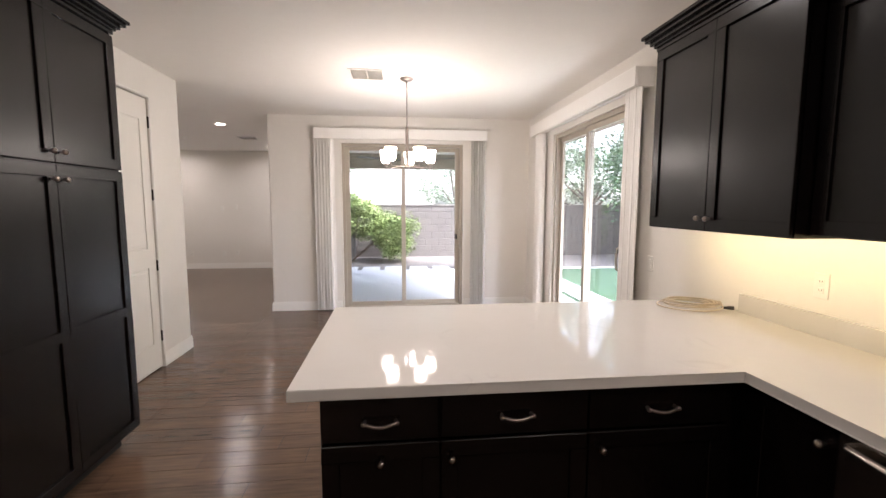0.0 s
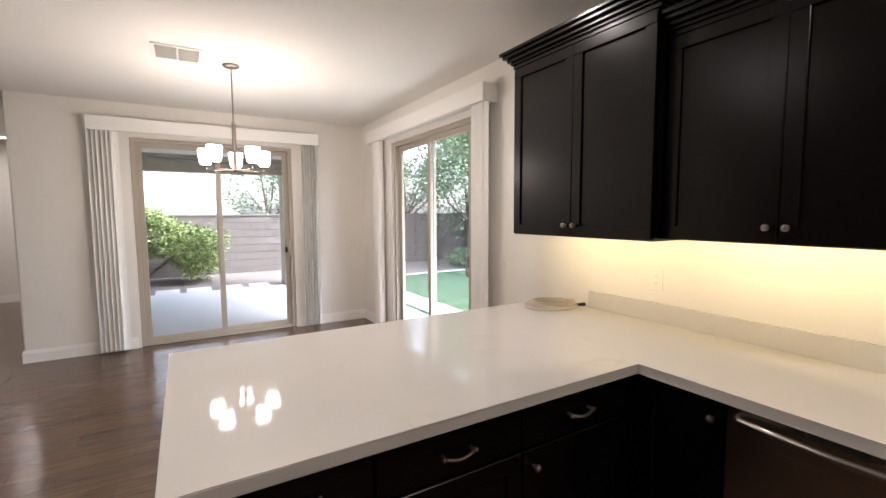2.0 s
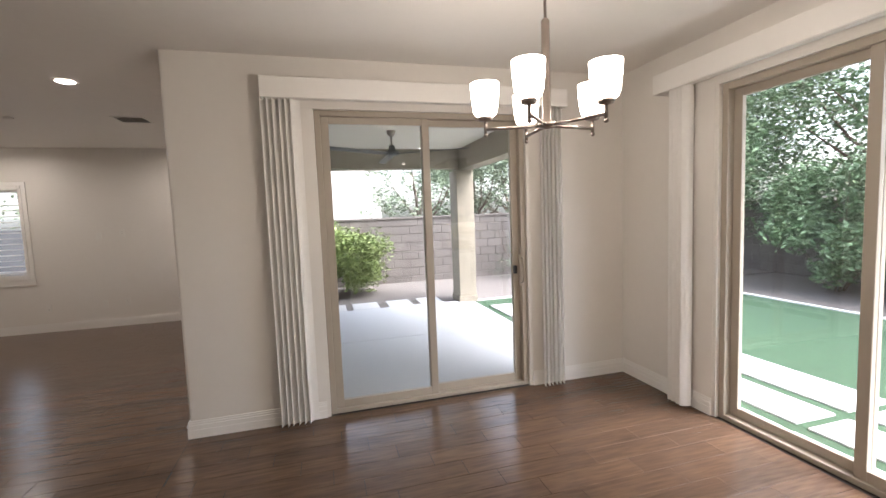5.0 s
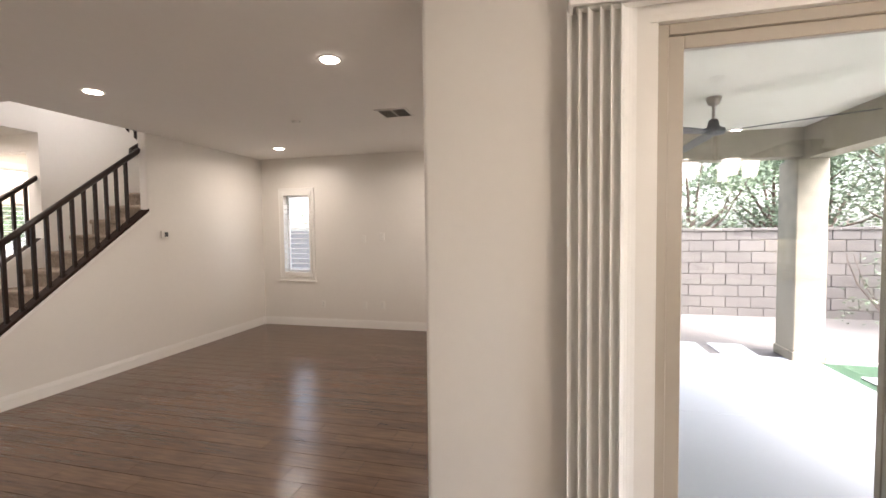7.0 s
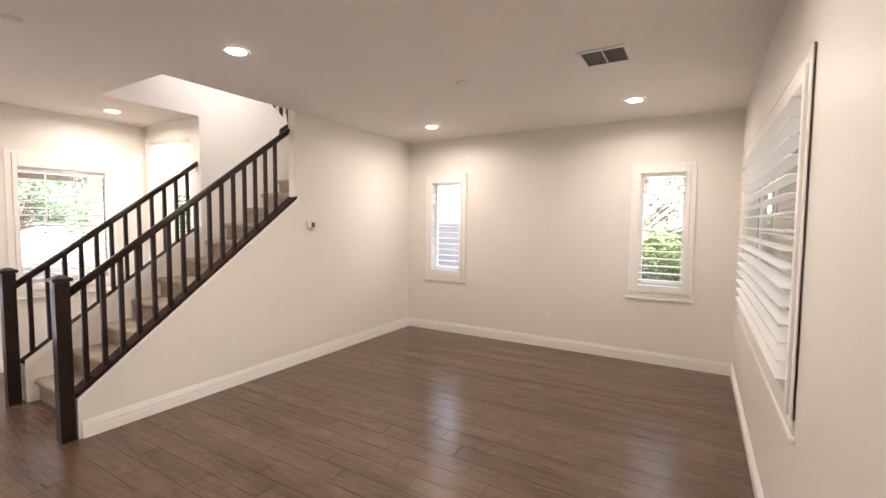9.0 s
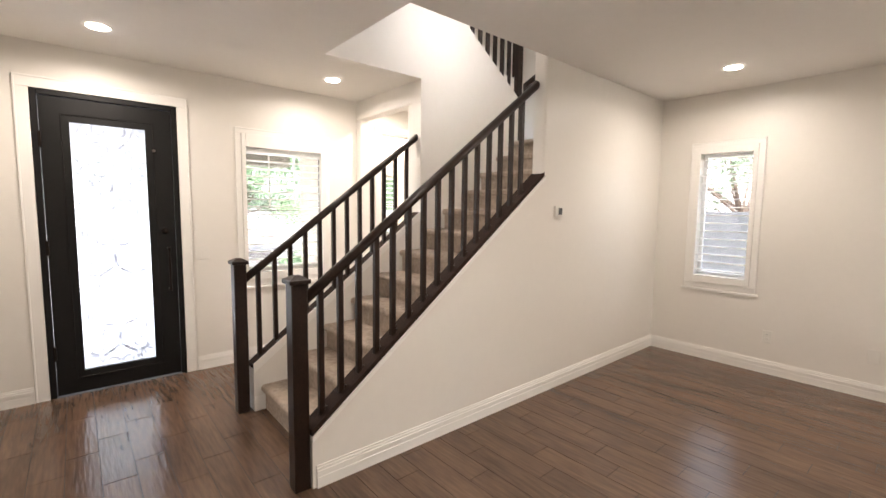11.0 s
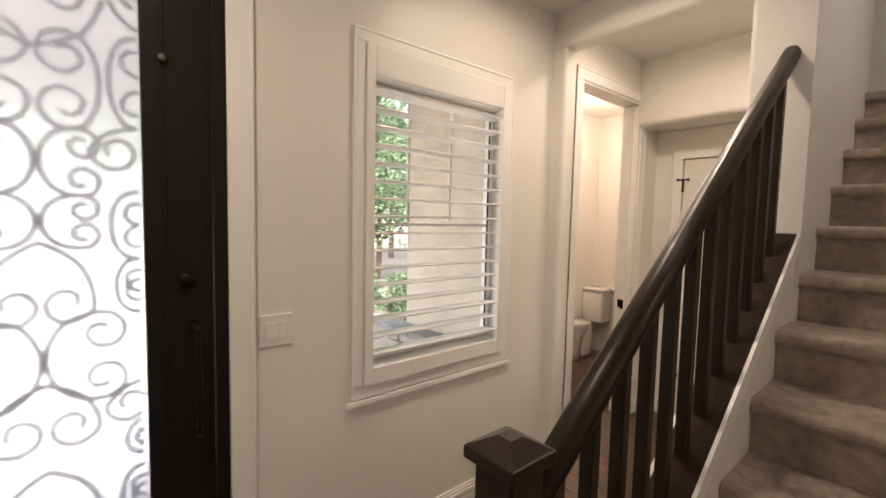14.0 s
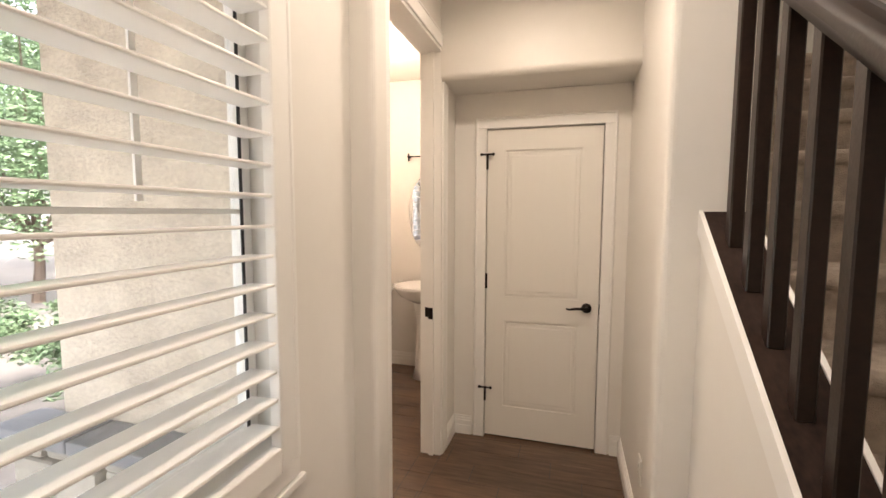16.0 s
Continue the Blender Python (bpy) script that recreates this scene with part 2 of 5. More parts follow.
def cyl(bm, p, q, r, r2=None, seg=16):
    p, q = Vector(p), Vector(q)
    d = q - p
    m = Matrix.Translation((p + q) / 2) @ d.to_track_quat("Z", "Y").to_matrix().to_4x4()
    bmesh.ops.create_cone(bm, cap_ends=True, segments=seg, radius1=r, radius2=r if r2 is None else r2, depth=d.length, matrix=m)


def ball(bm, c, r, sz=(1, 1, 1), u=14, v=9):
    bmesh.ops.create_uvsphere(bm, u_segments=u, v_segments=v, radius=r, matrix=Matrix.LocRotScale(c, None, sz))


def lathe(bm, c, prof, seg=24):
    """A turned shape: prof lists (radius, height) from the bottom."""
    rings = [[bm.verts.new((c[0] + r * math.cos(2 * math.pi * k / seg), c[1] + r * math.sin(2 * math.pi * k / seg), c[2] + h))
              for k in range(seg)] for r, h in prof]
    for a, b in zip(rings, rings[1:]):
        for k in range(seg):
            bm.faces.new((a[k], a[(k + 1) % seg], b[(k + 1) % seg], b[k]))
    for ring, flip in ((rings[0], True), (rings[-1], False)):
        if prof[0 if flip else -1][0] > 1e-4:
            bm.faces.new(list(reversed(ring)) if flip else ring)


def tube(bm, pts, r, seg=8):
    pts = [Vector(p) for p in pts]
    rings = []
    for i, p in enumerate(pts):
        d = (pts[min(i + 1, len(pts) - 1)] - pts[max(i - 1, 0)]).normalized()
        up = Vector((0, 0, 1)) if abs(d.z) < 0.9 else Vector((1, 0, 0))
        a = d.cross(up).normalized()
        b = d.cross(a)
        rr = r[i] if isinstance(r, (list, tuple)) else r
        rings.append([bm.verts.new(p + rr * (math.cos(2 * math.pi * k / seg) * a + math.sin(2 * math.pi * k / seg) * b)) for k in range(seg)])
    for a, b in zip(rings, rings[1:]):
        for k in range(seg):
            bm.faces.new((a[k], a[(k + 1) % seg], b[(k + 1) % seg], b[k]))
    bm.faces.new(rings[0])
    bm.faces.new(list(reversed(rings[-1])))


def prism(bm, axis, a0, a1, outline):
    """Extrudes an outline along an axis: x takes (y, z), y takes (x, z), z takes (x, y)."""
    def at(a, p):
        return {"x": (a, p[0], p[1]), "y": (p[0], a, p[1]), "z": (p[0], p[1], a)}[axis]
    lo, hi = [bm.verts.new(at(a0, p)) for p in outline], [bm.verts.new(at(a1, p)) for p in outline]
    bm.faces.new(lo)
    bm.faces.new(list(reversed(hi)))
    for i in range(len(lo)):
        j = (i + 1) % len(lo)
        bm.faces.new((lo[j], lo[i], hi[i], hi[j]))


def mesh_of(name, bm, material, smooth=False):
    bmesh.ops.recalc_face_normals(bm, faces=bm.faces[:])
    me = bpy.data.meshes.new(name)
    bm.to_mesh(me)
    bm.free()
    me.materials.append(material)
    if smooth:
        for p in me.polygons:
            p.use_smooth = True
    return me


def thing(name, place=(0, 0, 0), label="", category="", group="", kind=""):
    ob = new(name)
    ob.location = place
    ob.empty_display_size = 0.1
    return tagged(ob, label, category, group, kind)


def part(name, bm, material, parent, label="", smooth=False, kind="", local=False):
    """One mesh under a thing or a part. The mesh is given in world places, or, if local, in the thing's own."""
    root = parent
    while root.parent:
        root = root.parent
    if not local:
        bmesh.ops.translate(bm, verts=bm.verts[:], vec=-root.location)
    ob = new(name, mesh_of(name, bm, material, smooth))
    ob.parent = parent
    return tagged(ob, label, kind=kind)


def solid(name, bm, material, kind="structure", label="", category="", group="", smooth=False):
    """A top-level mesh."""
    return tagged(new(name, mesh_of(name, bm, material, smooth)), label, category, group, kind)


def cells(bm, us, vs, lo, hi, axis, holes):
    """Boxes over a grid of cuts, leaving the holes (u0, u1, v0, v1) open. axis: the direction of lo to hi."""
    us, vs = sorted(set(us)), sorted(set(vs))
    for v0, v1 in zip(vs, vs[1:]):
        run = None
        for u0, u1 in list(zip(us, us[1:])) + [(None, None)]:
            empty = u0 is None or any(h[0] < (u0 + u1) / 2 < h[1] and h[2] < (v0 + v1) / 2 < h[3] for h in holes)
            if not empty:
                run = (run[0] if run else u0, u1)
            elif run:
                if axis == "y":
                    box(bm, run[0], run[1], lo, hi, v0, v1)
                elif axis == "x":
                    box(bm, lo, hi, run[0], run[1], v0, v1)
                else:
                    box(bm, run[0], run[1], v0, v1, lo, hi)
                run = None


def wall(name, axis, lo, hi, a0, a1, z0=0.0, z1=CEIL, holes=(), material=M_WALL, label="", parent=None):
    bm = B()
    cells(bm, [a0, a1] + [v for h in holes for v in h[:2]], [z0, z1] + [v for h in holes for v in h[2:]], lo, hi, axis, holes)
    bmesh.ops.remove_doubles(bm, verts=bm.verts[:], dist=1e-5)
    return solid(name, bm, material, label=label)


def rounded(outline, corners, r=0.022, n=4):
    """An outline with the named corners turned into arcs."""
    out = []
    for i, p in enumerate(outline):
        if i not in corners:
            out.append(p)
            continue
        p = Vector(p)
        a, b = Vector(outline[i - 1]) - p, Vector(outline[(i + 1) % len(outline)]) - p
        a, b = a.normalized() * r, b.normalized() * r
        for k in range(n + 1):
            t = math.pi / 2 * k / n
            out.append(tuple(p + a * (1 - math.sin(t)) + b * (1 - math.cos(t))))
    return out


def post(name, x0, x1, y0, y1, corners, z1=CEIL, z0=0.0, label="white painted wall end with a rounded edge"):
    """An end of a wall with rounded edges; corners count from (x0, y0) anticlockwise."""
    bm = B()
    prism(bm, "z", z0, z1, rounded([(x0, y0), (x1, y0), (x1, y1), (x0, y1)], corners))
    return solid(name, bm, M_WALL, label=label)


# ---- large structure ----
XE, YN, XW, XL = 2.895, 5.07, -7.255, -0.80
YL, XS = 9.44, -4.91
post("wall_dining_end", XL, XL + 0.15, YN, YN + 0.15, (0,))
wall("wall_dining_north", "y", YN, YN + 0.15, XL + 0.15, XE + 0.15, holes=[(0.165, 1.945, -1, 2.40)], label="warm white painted wall round the patio door")
wall("wall_east", "x", XE, XE + 0.15, -3.7, YN, holes=[(2.32, 4.10, -1, 2.40)], label="warm white painted wall with the side patio door")
wall("wall_living_east", "x", XL, XL + 0.15, YN + 0.15, YL + 0.15, holes=[(6.30, 8.745, 0.88, 2.14)], label="warm white painted wall")
wall("wall_living_north", "y", YL, YL + 0.15, XW - 0.15, XL, z1=5.6, holes=[(-4.50, -4.03, 0.88, 2.14), (-1.74, -1.28, 0.88, 2.14)],
     label="warm white wall with two narrow shuttered windows")
post("wall_stair_east", XS - 0.12, XS, 7.32, YL, (0, 1), 5.6, label="white painted wall beside the stairs")
wall("wall_front", "x", XW - 0.15, XW, 3.80, 6.95, holes=[(4.22, 5.165, -1, 2.405), (5.725, 6.56, 0.88, 2.125)],
     label="warm white wall with the iron front door")
post("wall_hall_jamb", XW, -7.165, 6.95, 7.07, (1, 2), 2.532)
post("wall_hall_jamb", -6.262, -6.19, 6.95, 7.07, (0, 3), 2.532)
bm = B()
prism(bm, "x", XW, -6.19, rounded([(6.95, 2.532), (7.07, 2.532), (7.07, CEIL), (6.95, CEIL)], (0, 1)))
solid("wall_hall_header", bm, M_WALL, label="white painted header over the opening into the small hall")
wall("wall_hall_west", "x", XW - 0.13, XW, 7.07, YL, holes=[(7.27, 8.06, -1, 2.44)], label="white painted wall with the bathroom doorway")
wall("wall_closet", "y", 8.36, 8.46, XW, -6.19, z1=2.26, holes=[(-7.045, -6.335, -1, 2.035)], label="white painted wall round the closet door")
bm = B()
prism(bm, "x", XW, -6.19, rounded([(8.03, 2.262), (8.46, 2.262), (8.46, CEIL), (8.03, CEIL)], (0,), 0.035, 5))
solid("wall_hall_soffit", bm, M_WALL, label="white painted soffit under the stair landing")
wall("wall_foyer_south", "y", 3.62, 3.80, XW - 0.15, -2.6)
wall("wall_pantry_end", "y", 3.40, 3.54, -2.6, -1.37)
post("wall_pantry_corner", -1.37, -1.23, 3.40, 3.54, (2,))
wall("wall_pantry", "x", -1.37, -1.23, 1.66, 3.40, holes=[(2.20, 2.98, -1, 2.45)], label="white painted wall with the pantry door")
wall("wall_kitchen_west", "x", -1.50, -1.35, -3.7, 1.66)
wall("wall_kitchen_south", "y", -3.85, -3.7, -1.50, XE + 0.15)
wall("wall_pantry_inner", "x", -2.3, -2.2, 1.5, 3.40)
wall("wall_pantry_side", "y", 1.50, 1.60, -2.2, -1.37)
# stair side wall with the pillar, sloped under the upper flight
bm = B()
prism(bm, "x", -6.19, -6.045, [(6.95, 0), (8.34, 0), (8.34, 2.80), (7.07, 3.70), (7.07, 5.6), (6.0, 5.6), (6.0, CEIL), (6.95, CEIL)])
solid("wall_stair_west", bm, M_WALL, label="white painted stair wall with a sloped top")
bm = B()
box(bm, -6.19, -6.045, 8.34, YL, 0, 2.24)
solid("wall_under_landing", bm, M_WALL)
# bathroom shell
wall("wall_bath_north", "y", YL + 0.06, YL + 0.2, -8.56, XW - 0.15, label="warm white bathroom wall")
wall("wall_bath_west", "x", -8.56, -8.43, 7.0, YL + 0.06, holes=[(7.85, 8.35, 1.15, 2.05)], label="warm white bathroom wall with a shuttered window")
wall("wall_bath_south", "y", 6.76, 7.0, -8.44, XW - 0.13, z1=3.4, material=M_PORCH, label="mottled cream stucco wall of the porch")
# upper stairwell
wall("wall_loft_east", "x", XS - 0.0, XS + 0.12, 5.9, 7.32, z0=CEIL + 0.31, z1=5.6, holes=[(6.35, 7.0, 4.0, 4.7)])
wall("wall_loft_south", "y", 5.86, 5.98, XW, XS + 0.12, z0=CEIL + 0.31, z1=5.6)
wall("wall_loft_west", "x", XW - 0.15, XW, 5.86, YL, z0=CEIL + 0.31, z1=5.6)
bm = B()
box(bm, XW - 0.15, XS + 0.15, 5.86, YL + 0.15, 5.6, 5.7)
solid("ceiling_loft", bm, M_CEIL, label="off-white upstairs ceiling")
bm = B()
cells(bm, [XW - 0.15, XL + 0.15, XS, -6.12], [3.54, 6.0, 8.34, YL + 0.15], CEIL, CEIL + 0.3, "z", [(-6.12, XS, 6.0, YL + 1), (XW - 1, -6.12, 8.34, YL + 1)])
cells(bm, [-1.5, XE + 0.15, XL + 0.15], [-3.85, 3.54, YN + 0.15], CEIL, CEIL + 0.3, "z", [(-1.5, XL + 0.15, 3.54, 9)])
box(bm, -2.6, -1.5, 1.4, 3.54, CEIL, CEIL + 0.3)
bmesh.ops.remove_doubles(bm, verts=bm.verts[:], dist=1e-5)
solid("ceiling", bm, M_CEIL, label="off-white textured flat ceiling with a stairwell opening")
bm = B()
box(bm, -8.56, XW - 0.13, 6.86, YL + 0.2, CEIL + 0.002, CEIL + 0.1)
solid("ceiling_bath", bm, M_CEIL, label="off-white bathroom ceiling")
floor = thing("floor", (0, 0, 0), "dark brown wood-look plank tile floor with fine grout lines", "", kind="structure")
bm = B()
box(bm, -8.56, XL + 0.02, 3.4, YL + 0.15, -0.12, -0.0025)
box(bm, XL + 0.02, XE + 0.15, -3.85, YN + 0.15, -0.12, -0.0025)
box(bm, -2.3, XL + 0.02, -3.85, 3.4, -0.12, -0.0025)
part("floor_bed", bm, M_GROUT, floor)


# ---- trim ----
def skirting(name, runs):
    """Stepped baseboard; runs of (axis, fixed, a0, a1, sign of the way into the room)."""
    bm = B()
    for axis, f, a0, a1, s in runs:
        for d, z0, z1 in ((0.014, 0.0, 0.062), (0.011, 0.062, 0.080), (0.015, 0.080, 0.098), (0.010, 0.098, 0.114), (0.006, 0.114, 0.128)):
            if axis == "y":
                box(bm, a0, a1, f, f + s * d, z0, z1)
            else:
                box(bm, f, f + s * d, a0, a1, z0, z1)
    return solid(name, bm, M_TRIM, label="white stepped baseboard along the wall")


skirting("baseboard_dining", [("y", YN, XL, 0.165, -1), ("y", YN, 1.945, XE, -1), ("x", XE, 4.10, YN, -1), ("x", XE, 1.34, 2.32, -1)])
skirting("baseboard_wall_end", [("x", XL, YN - 0.014, YL, -1)])
skirting("baseboard_living", [("y", YL, XS, XL, -1), ("x", XS, 5.38, YL, 1)])
skirting("baseboard_foyer", [("x", XW, 3.80, 4.13, 1), ("x", XW, 5.255, 6.95, 1), ("y", 3.80, XW, -2.6, 1), ("y", 3.54, -2.6, -1.23, 1)])
skirting("baseboard_hall", [("y", 6.95, XW, -7.15, -1), ("x", -7.15, 6.936, 7.084, 1), ("y", 7.07, XW, -7.15, 1), ("x", XW, 8.15, 8.36, 1),
                            ("y", 8.36, XW, -7.13, -1), ("y", 8.36, -6.25, -6.19, -1), ("x", -6.19, 6.95, 8.36, -1)])
skirting("baseboard_pantry", [("x", -1.23, 2.98, 3.54, 1), ("x", -1.23, 1.66, 2.20, 1)])
skirting("baseboard_bath", [("y", YL + 0.06, -8.43, XW - 0.13, -1), ("x", -8.43, 7.0, YL, 1)])


def casing(name, axis, f, s, a0, a1, z0, z1, w=0.085, d=0.012, bottom=False, sill=False, parent=None):
    bm = B()

    def bx(p0, p1, q0, q1, dd, b=0.003):
        lo, hi = min(f, f + s * dd), max(f, f + s * dd)
        if axis == "x":
            box(bm, lo, hi, p0, p1, q0, q1, b)
        else:
            box(bm, p0, p1, lo, hi, q0, q1, b)
    zb = z0 if bottom else 0.0
    bx(a0 - w, a0, zb, z1, d)
    bx(a1, a1 + w, zb, z1, d)
    bx(a0 - w, a1 + w, z1, z1 + w, d)
    bx(a0 - w, a0 - w + 0.014, zb, z1 + w - 0.014, d + 0.004)
    bx(a1 + w - 0.014, a1 + w, zb, z1 + w - 0.014, d + 0.004)
    bx(a0 - w, a1 + w, z1 + w - 0.014, z1 + w, d + 0.004)
    if bottom:
        bx(a0 - w, a1 + w, z0 - w, z0, d)
    if sill:
        bx(a0 - w - 0.02, a1 + w + 0.02, z0 - w - 0.03, z0 - w - 0.006, d + 0.006)
    return bm


for nm, args in (("trim_front_door", ("x", XW, 1, 4.22, 5.165, 0, 2.405)), ("trim_bath_door", ("x", XW, 1, 7.27, 8.06, 0, 2.44, 0.08)),
                 ("trim_closet_door", ("y", 8.36, -1, -7.045, -6.335, 0, 2.035, 0.07)), ("trim_pantry_door", ("x", -1.23, 1, 2.20, 2.98, 0, 2.45, 0.02, 0.006))):
    solid(nm, casing(nm, *args), M_TRIM, label="white painted door casing")
bm = B()
for y0, y1 in ((7.27, 7.285), (8.045, 8.06)):
    box(bm, XW - 0.13, XW, y0, y1, 0, 2.425)
box(bm, XW - 0.13, XW, 7.27, 8.06, 2.425, 2.44)
box(bm, XW - 0.075, XW - 0.045, 8.03, 8.045, 0, 2.425)
solid("trim_bath_jamb", bm, M_TRIM, label="white painted door jamb")


# ---- windows and doors ----
def shutter_window(name, axis, f, s, a0, a1, z0, z1, count, wall_d, tilt, label, bars=2):
    """A window in a wall with a plantation shutter on the room side. f: the wall's face, s: the way into the room."""
    w = thing(name, (f, (a0 + a1) / 2, z0) if axis == "x" else ((a0 + a1) / 2, f, z0), label, kind="structure")
    tall = 1.0 if name == "window_front" else 0.5

    def bx(bm, p0, p1, d0, d1, q0, q1, b=0.0, seg=1):
        lo, hi = sorted((f + s * d0, f + s * d1))
        return box(bm, lo, hi, p0, p1, q0, q1, b, seg) if axis == "x" else box(bm, p0, p1, lo, hi, q0, q1, b, seg)
    part("window_casing", casing("c", axis, f, s, a0 - 0.035, a1 + 0.035, z0 - 0.07, z1 + 0.12 * tall, 0.055, 0.012, True, True), M_TRIM, w)
    bm = B()
    bx(bm, a0 - 0.034, a0 + 0.006, -0.01, 0.024, z0 - 0.069, z1 + 0.12 * tall - 0.001, 0.003)
    bx(bm, a1 - 0.006, a1 + 0.034, -0.01, 0.024, z0 - 0.069, z1 + 0.12 * tall - 0.001, 0.003)
    bx(bm, a0 + 0.006, a1 - 0.006, -0.01, 0.024, z1 - 0.006, z1 + 0.12 * tall - 0.001, 0.003)
    bx(bm, a0 + 0.006, a1 - 0.006, -0.01, 0.024, z0 - 0.069, z0 + 0.004, 0.003)
    part("shutter_frame", bm, M_TRIM, w)
    bm = B()
    e1 = a1 + (0.045 if axis == "x" else 0)
    for p0, p1, q0, q1 in ((a0, a0 + 0.035, z0, z1), (e1 - 0.035, e1, z0, z1), (a0 + 0.035, e1 - 0.035, z1 - 0.035, z1),
                           (a0 + 0.035, e1 - 0.035, z0, z0 + 0.035)):
        bx(bm, p0, p1, -wall_d + 0.02, -wall_d + 0.06, q0, q1, 0.003)
    part("window_frame", bm, M_TRIM, w)
    if axis == "x":
        bm = B()
        bx(bm, e1 - 0.045, e1 - 0.036, -wall_d + 0.0605, -wall_d + 0.064, z0 + 0.03, z1 - 0.04)
        part("window_gasket", bm, M_BLACKPL, w)
    bm = B()
    for k in range(1, bars + 1):
        c = a0 + (a1 - a0) * k / (bars + 1)
        bx(bm, c - 0.007, c + 0.007, -wall_d + 0.045, -wall_d + 0.052, (z0 + z1) / 2 + 0.02 if axis == "x" else z0 + 0.03, z1 - 0.03)
    bx(bm, a0 + 0.035, e1 - 0.035, -wall_d + 0.04, -wall_d + 0.056, (z0 + z1) / 2 - 0.006, (z0 + z1) / 2 + 0.006)
    part("glazing_bar", bm, M_TRIM, w)
    bm = B()
    bx(bm, a0 + 0.035, e1 - 0.035, -wall_d + 0.036, -wall_d + 0.042, z0 + 0.035, z1 - 0.035)
    pane = part("pane", bm, M_GLASS, w, "clear window glass")
    pane.visible_shadow = False
    pitch = (z1 - z0 - 0.04) / count
    proud = 0.016 if a1 - a0 > 1.5 else -0.02
    made = None
    for k in range(count):
        zc = z0 + 0.02 + pitch * (k + 0.5)
        if made is None:
            bm = B()
            vs = box(bm, -(a1 - a0 - 0.02) / 2, (a1 - a0 - 0.02) / 2, -0.041, 0.041, -0.0045, 0.0045, 0.004, 2)
            made = mesh_of("louver", bm, M_TRIM)
        lv = new("louver", made)
        lv.parent = w
        lv.matrix_basis = Matrix.Translation(Vector((f + s * proud, (a0 + a1) / 2, zc) if axis == "x" else ((a0 + a1) / 2, f + s * proud, zc)) - w.location) @ (
            pose(0, 0, 0, 0, 0, 90) if axis == "x" else pose(0, 0, 0)) @ pose(0, 0, 0, tilt, 0, 0)
    return w


shutter_window("window_front", "x", XW, 1, 5.725, 6.515, 0.88, 2.125, 16, 0.15, -2, "white-shuttered window beside the front door with open louvers")
shutter_window("window_bath", "x", -8.43, 1, 7.85, 8.305, 1.15, 2.05, 12, 0.13, 0, "small white-shuttered bathroom window", 0)
shutter_window("window_living", "y", YL, -1, -4.50, -4.03, 0.88, 2.14, 15, 0.15, 0, "narrow white-shuttered living room window near the stair wall", 0)
shutter_window("window_living", "y", YL, -1, -1.74, -1.28, 0.88, 2.14, 15, 0.15, 0, "narrow white-shuttered living room window near the outer wall", 0)
shutter_window("window_living", "x", XL, -1, 6.30, 8.70, 0.88, 2.14, 16, 0.15, 0, "wide white-shuttered living room window onto the patio", 2)


def slider(name, label, axis, f, s, a0, a1, z1, fixed_low, handle_at):
    """A two-panel sliding patio door; f: the wall's room face, s: the way out."""
    place = ((a0 + a1) / 2, f, 0) if axis == "y" else (f, (a0 + a1) / 2, 0)
    d = thing(name, place, label, kind="structure")

    def bx(bm, p0, p1, d0, d1, q0, q1, b=0.0):
        lo, hi = sorted((f + s * d0, f + s * d1))
        return box(bm, lo, hi, p0, p1, q0, q1, b) if axis == "x" else box(bm, p0, p1, lo, hi, q0, q1, b)
    bm = B()
    bx(bm, a0, a0 + 0.045, 0.03, 0.13, 0.0, z1, 0.003)
    bx(bm, a1 - 0.045, a1, 0.03, 0.13, 0.0, z1, 0.003)
    bx(bm, a0 + 0.045, a1 - 0.045, 0.03, 0.13, z1 - 0.045, z1, 0.003)
    bx(bm, a0 + 0.045, a1 - 0.045, 0.03, 0.13, 0.0, 0.035, 0.003)
    part("door_frame", bm, M_FRAME, d)
    mid = (a0 + a1) / 2
    for k, (p0, p1, d0) in enumerate(((a0 + 0.045, mid + 0.03, 0.085 if fixed_low else 0.045), (mid - 0.03, a1 - 0.045, 0.045 if fixed_low else 0.085))):
        bm = B()
        bx(bm, p0, p0 + 0.06, d0, d0 + 0.035, 0.036, z1 - 0.046, 0.003)
        bx(bm, p1 - 0.06, p1, d0, d0 + 0.035, 0.036, z1 - 0.046, 0.003)
        bx(bm, p0 + 0.06, p1 - 0.06, d0, d0 + 0.035, z1 - 0.10, z1 - 0.046, 0.003)
        bx(bm, p0 + 0.06, p1 - 0.06, d0, d0 + 0.035, 0.036, 0.10, 0.003)
        pn = part("door_panel", bm, M_FRAME, d)
        bm = B()
        bx(bm, p0 + 0.06, p1 - 0.06, d0 + 0.014, d0 + 0.020, 0.10, z1 - 0.10)
        g = part("pane", bm, M_GLASS, pn, "clear patio door glass")
        g.visible_shadow = False
    bm = B()
    h = handle_at
    pts = [(0.0, 0.93), (-0.045, 0.95), (-0.05, 1.02), (-0.05, 1.08), (-0.045, 1.13), (0.0, 1.15)]
    tube(bm, [((f + s * (0.04 + q), h, z) if axis == "x" else (h, f + s * (0.04 + q), z)) for q, z in pts], 0.011, 8)
    bx(bm, h - 0.018, h + 0.018, 0.034, 0.046, 0.90, 1.18, 0.004)
    part("door_handle", bm, M_FRAME, d, "tan pull handle", True)
    bm = B()
    bx(bm, h - 0.03 * 1 - 0.03, h - 0.03, 0.05, 0.085, 1.01, 1.08, 0.004)
    part("latch", bm, M_BLACKPL, d)
    return d


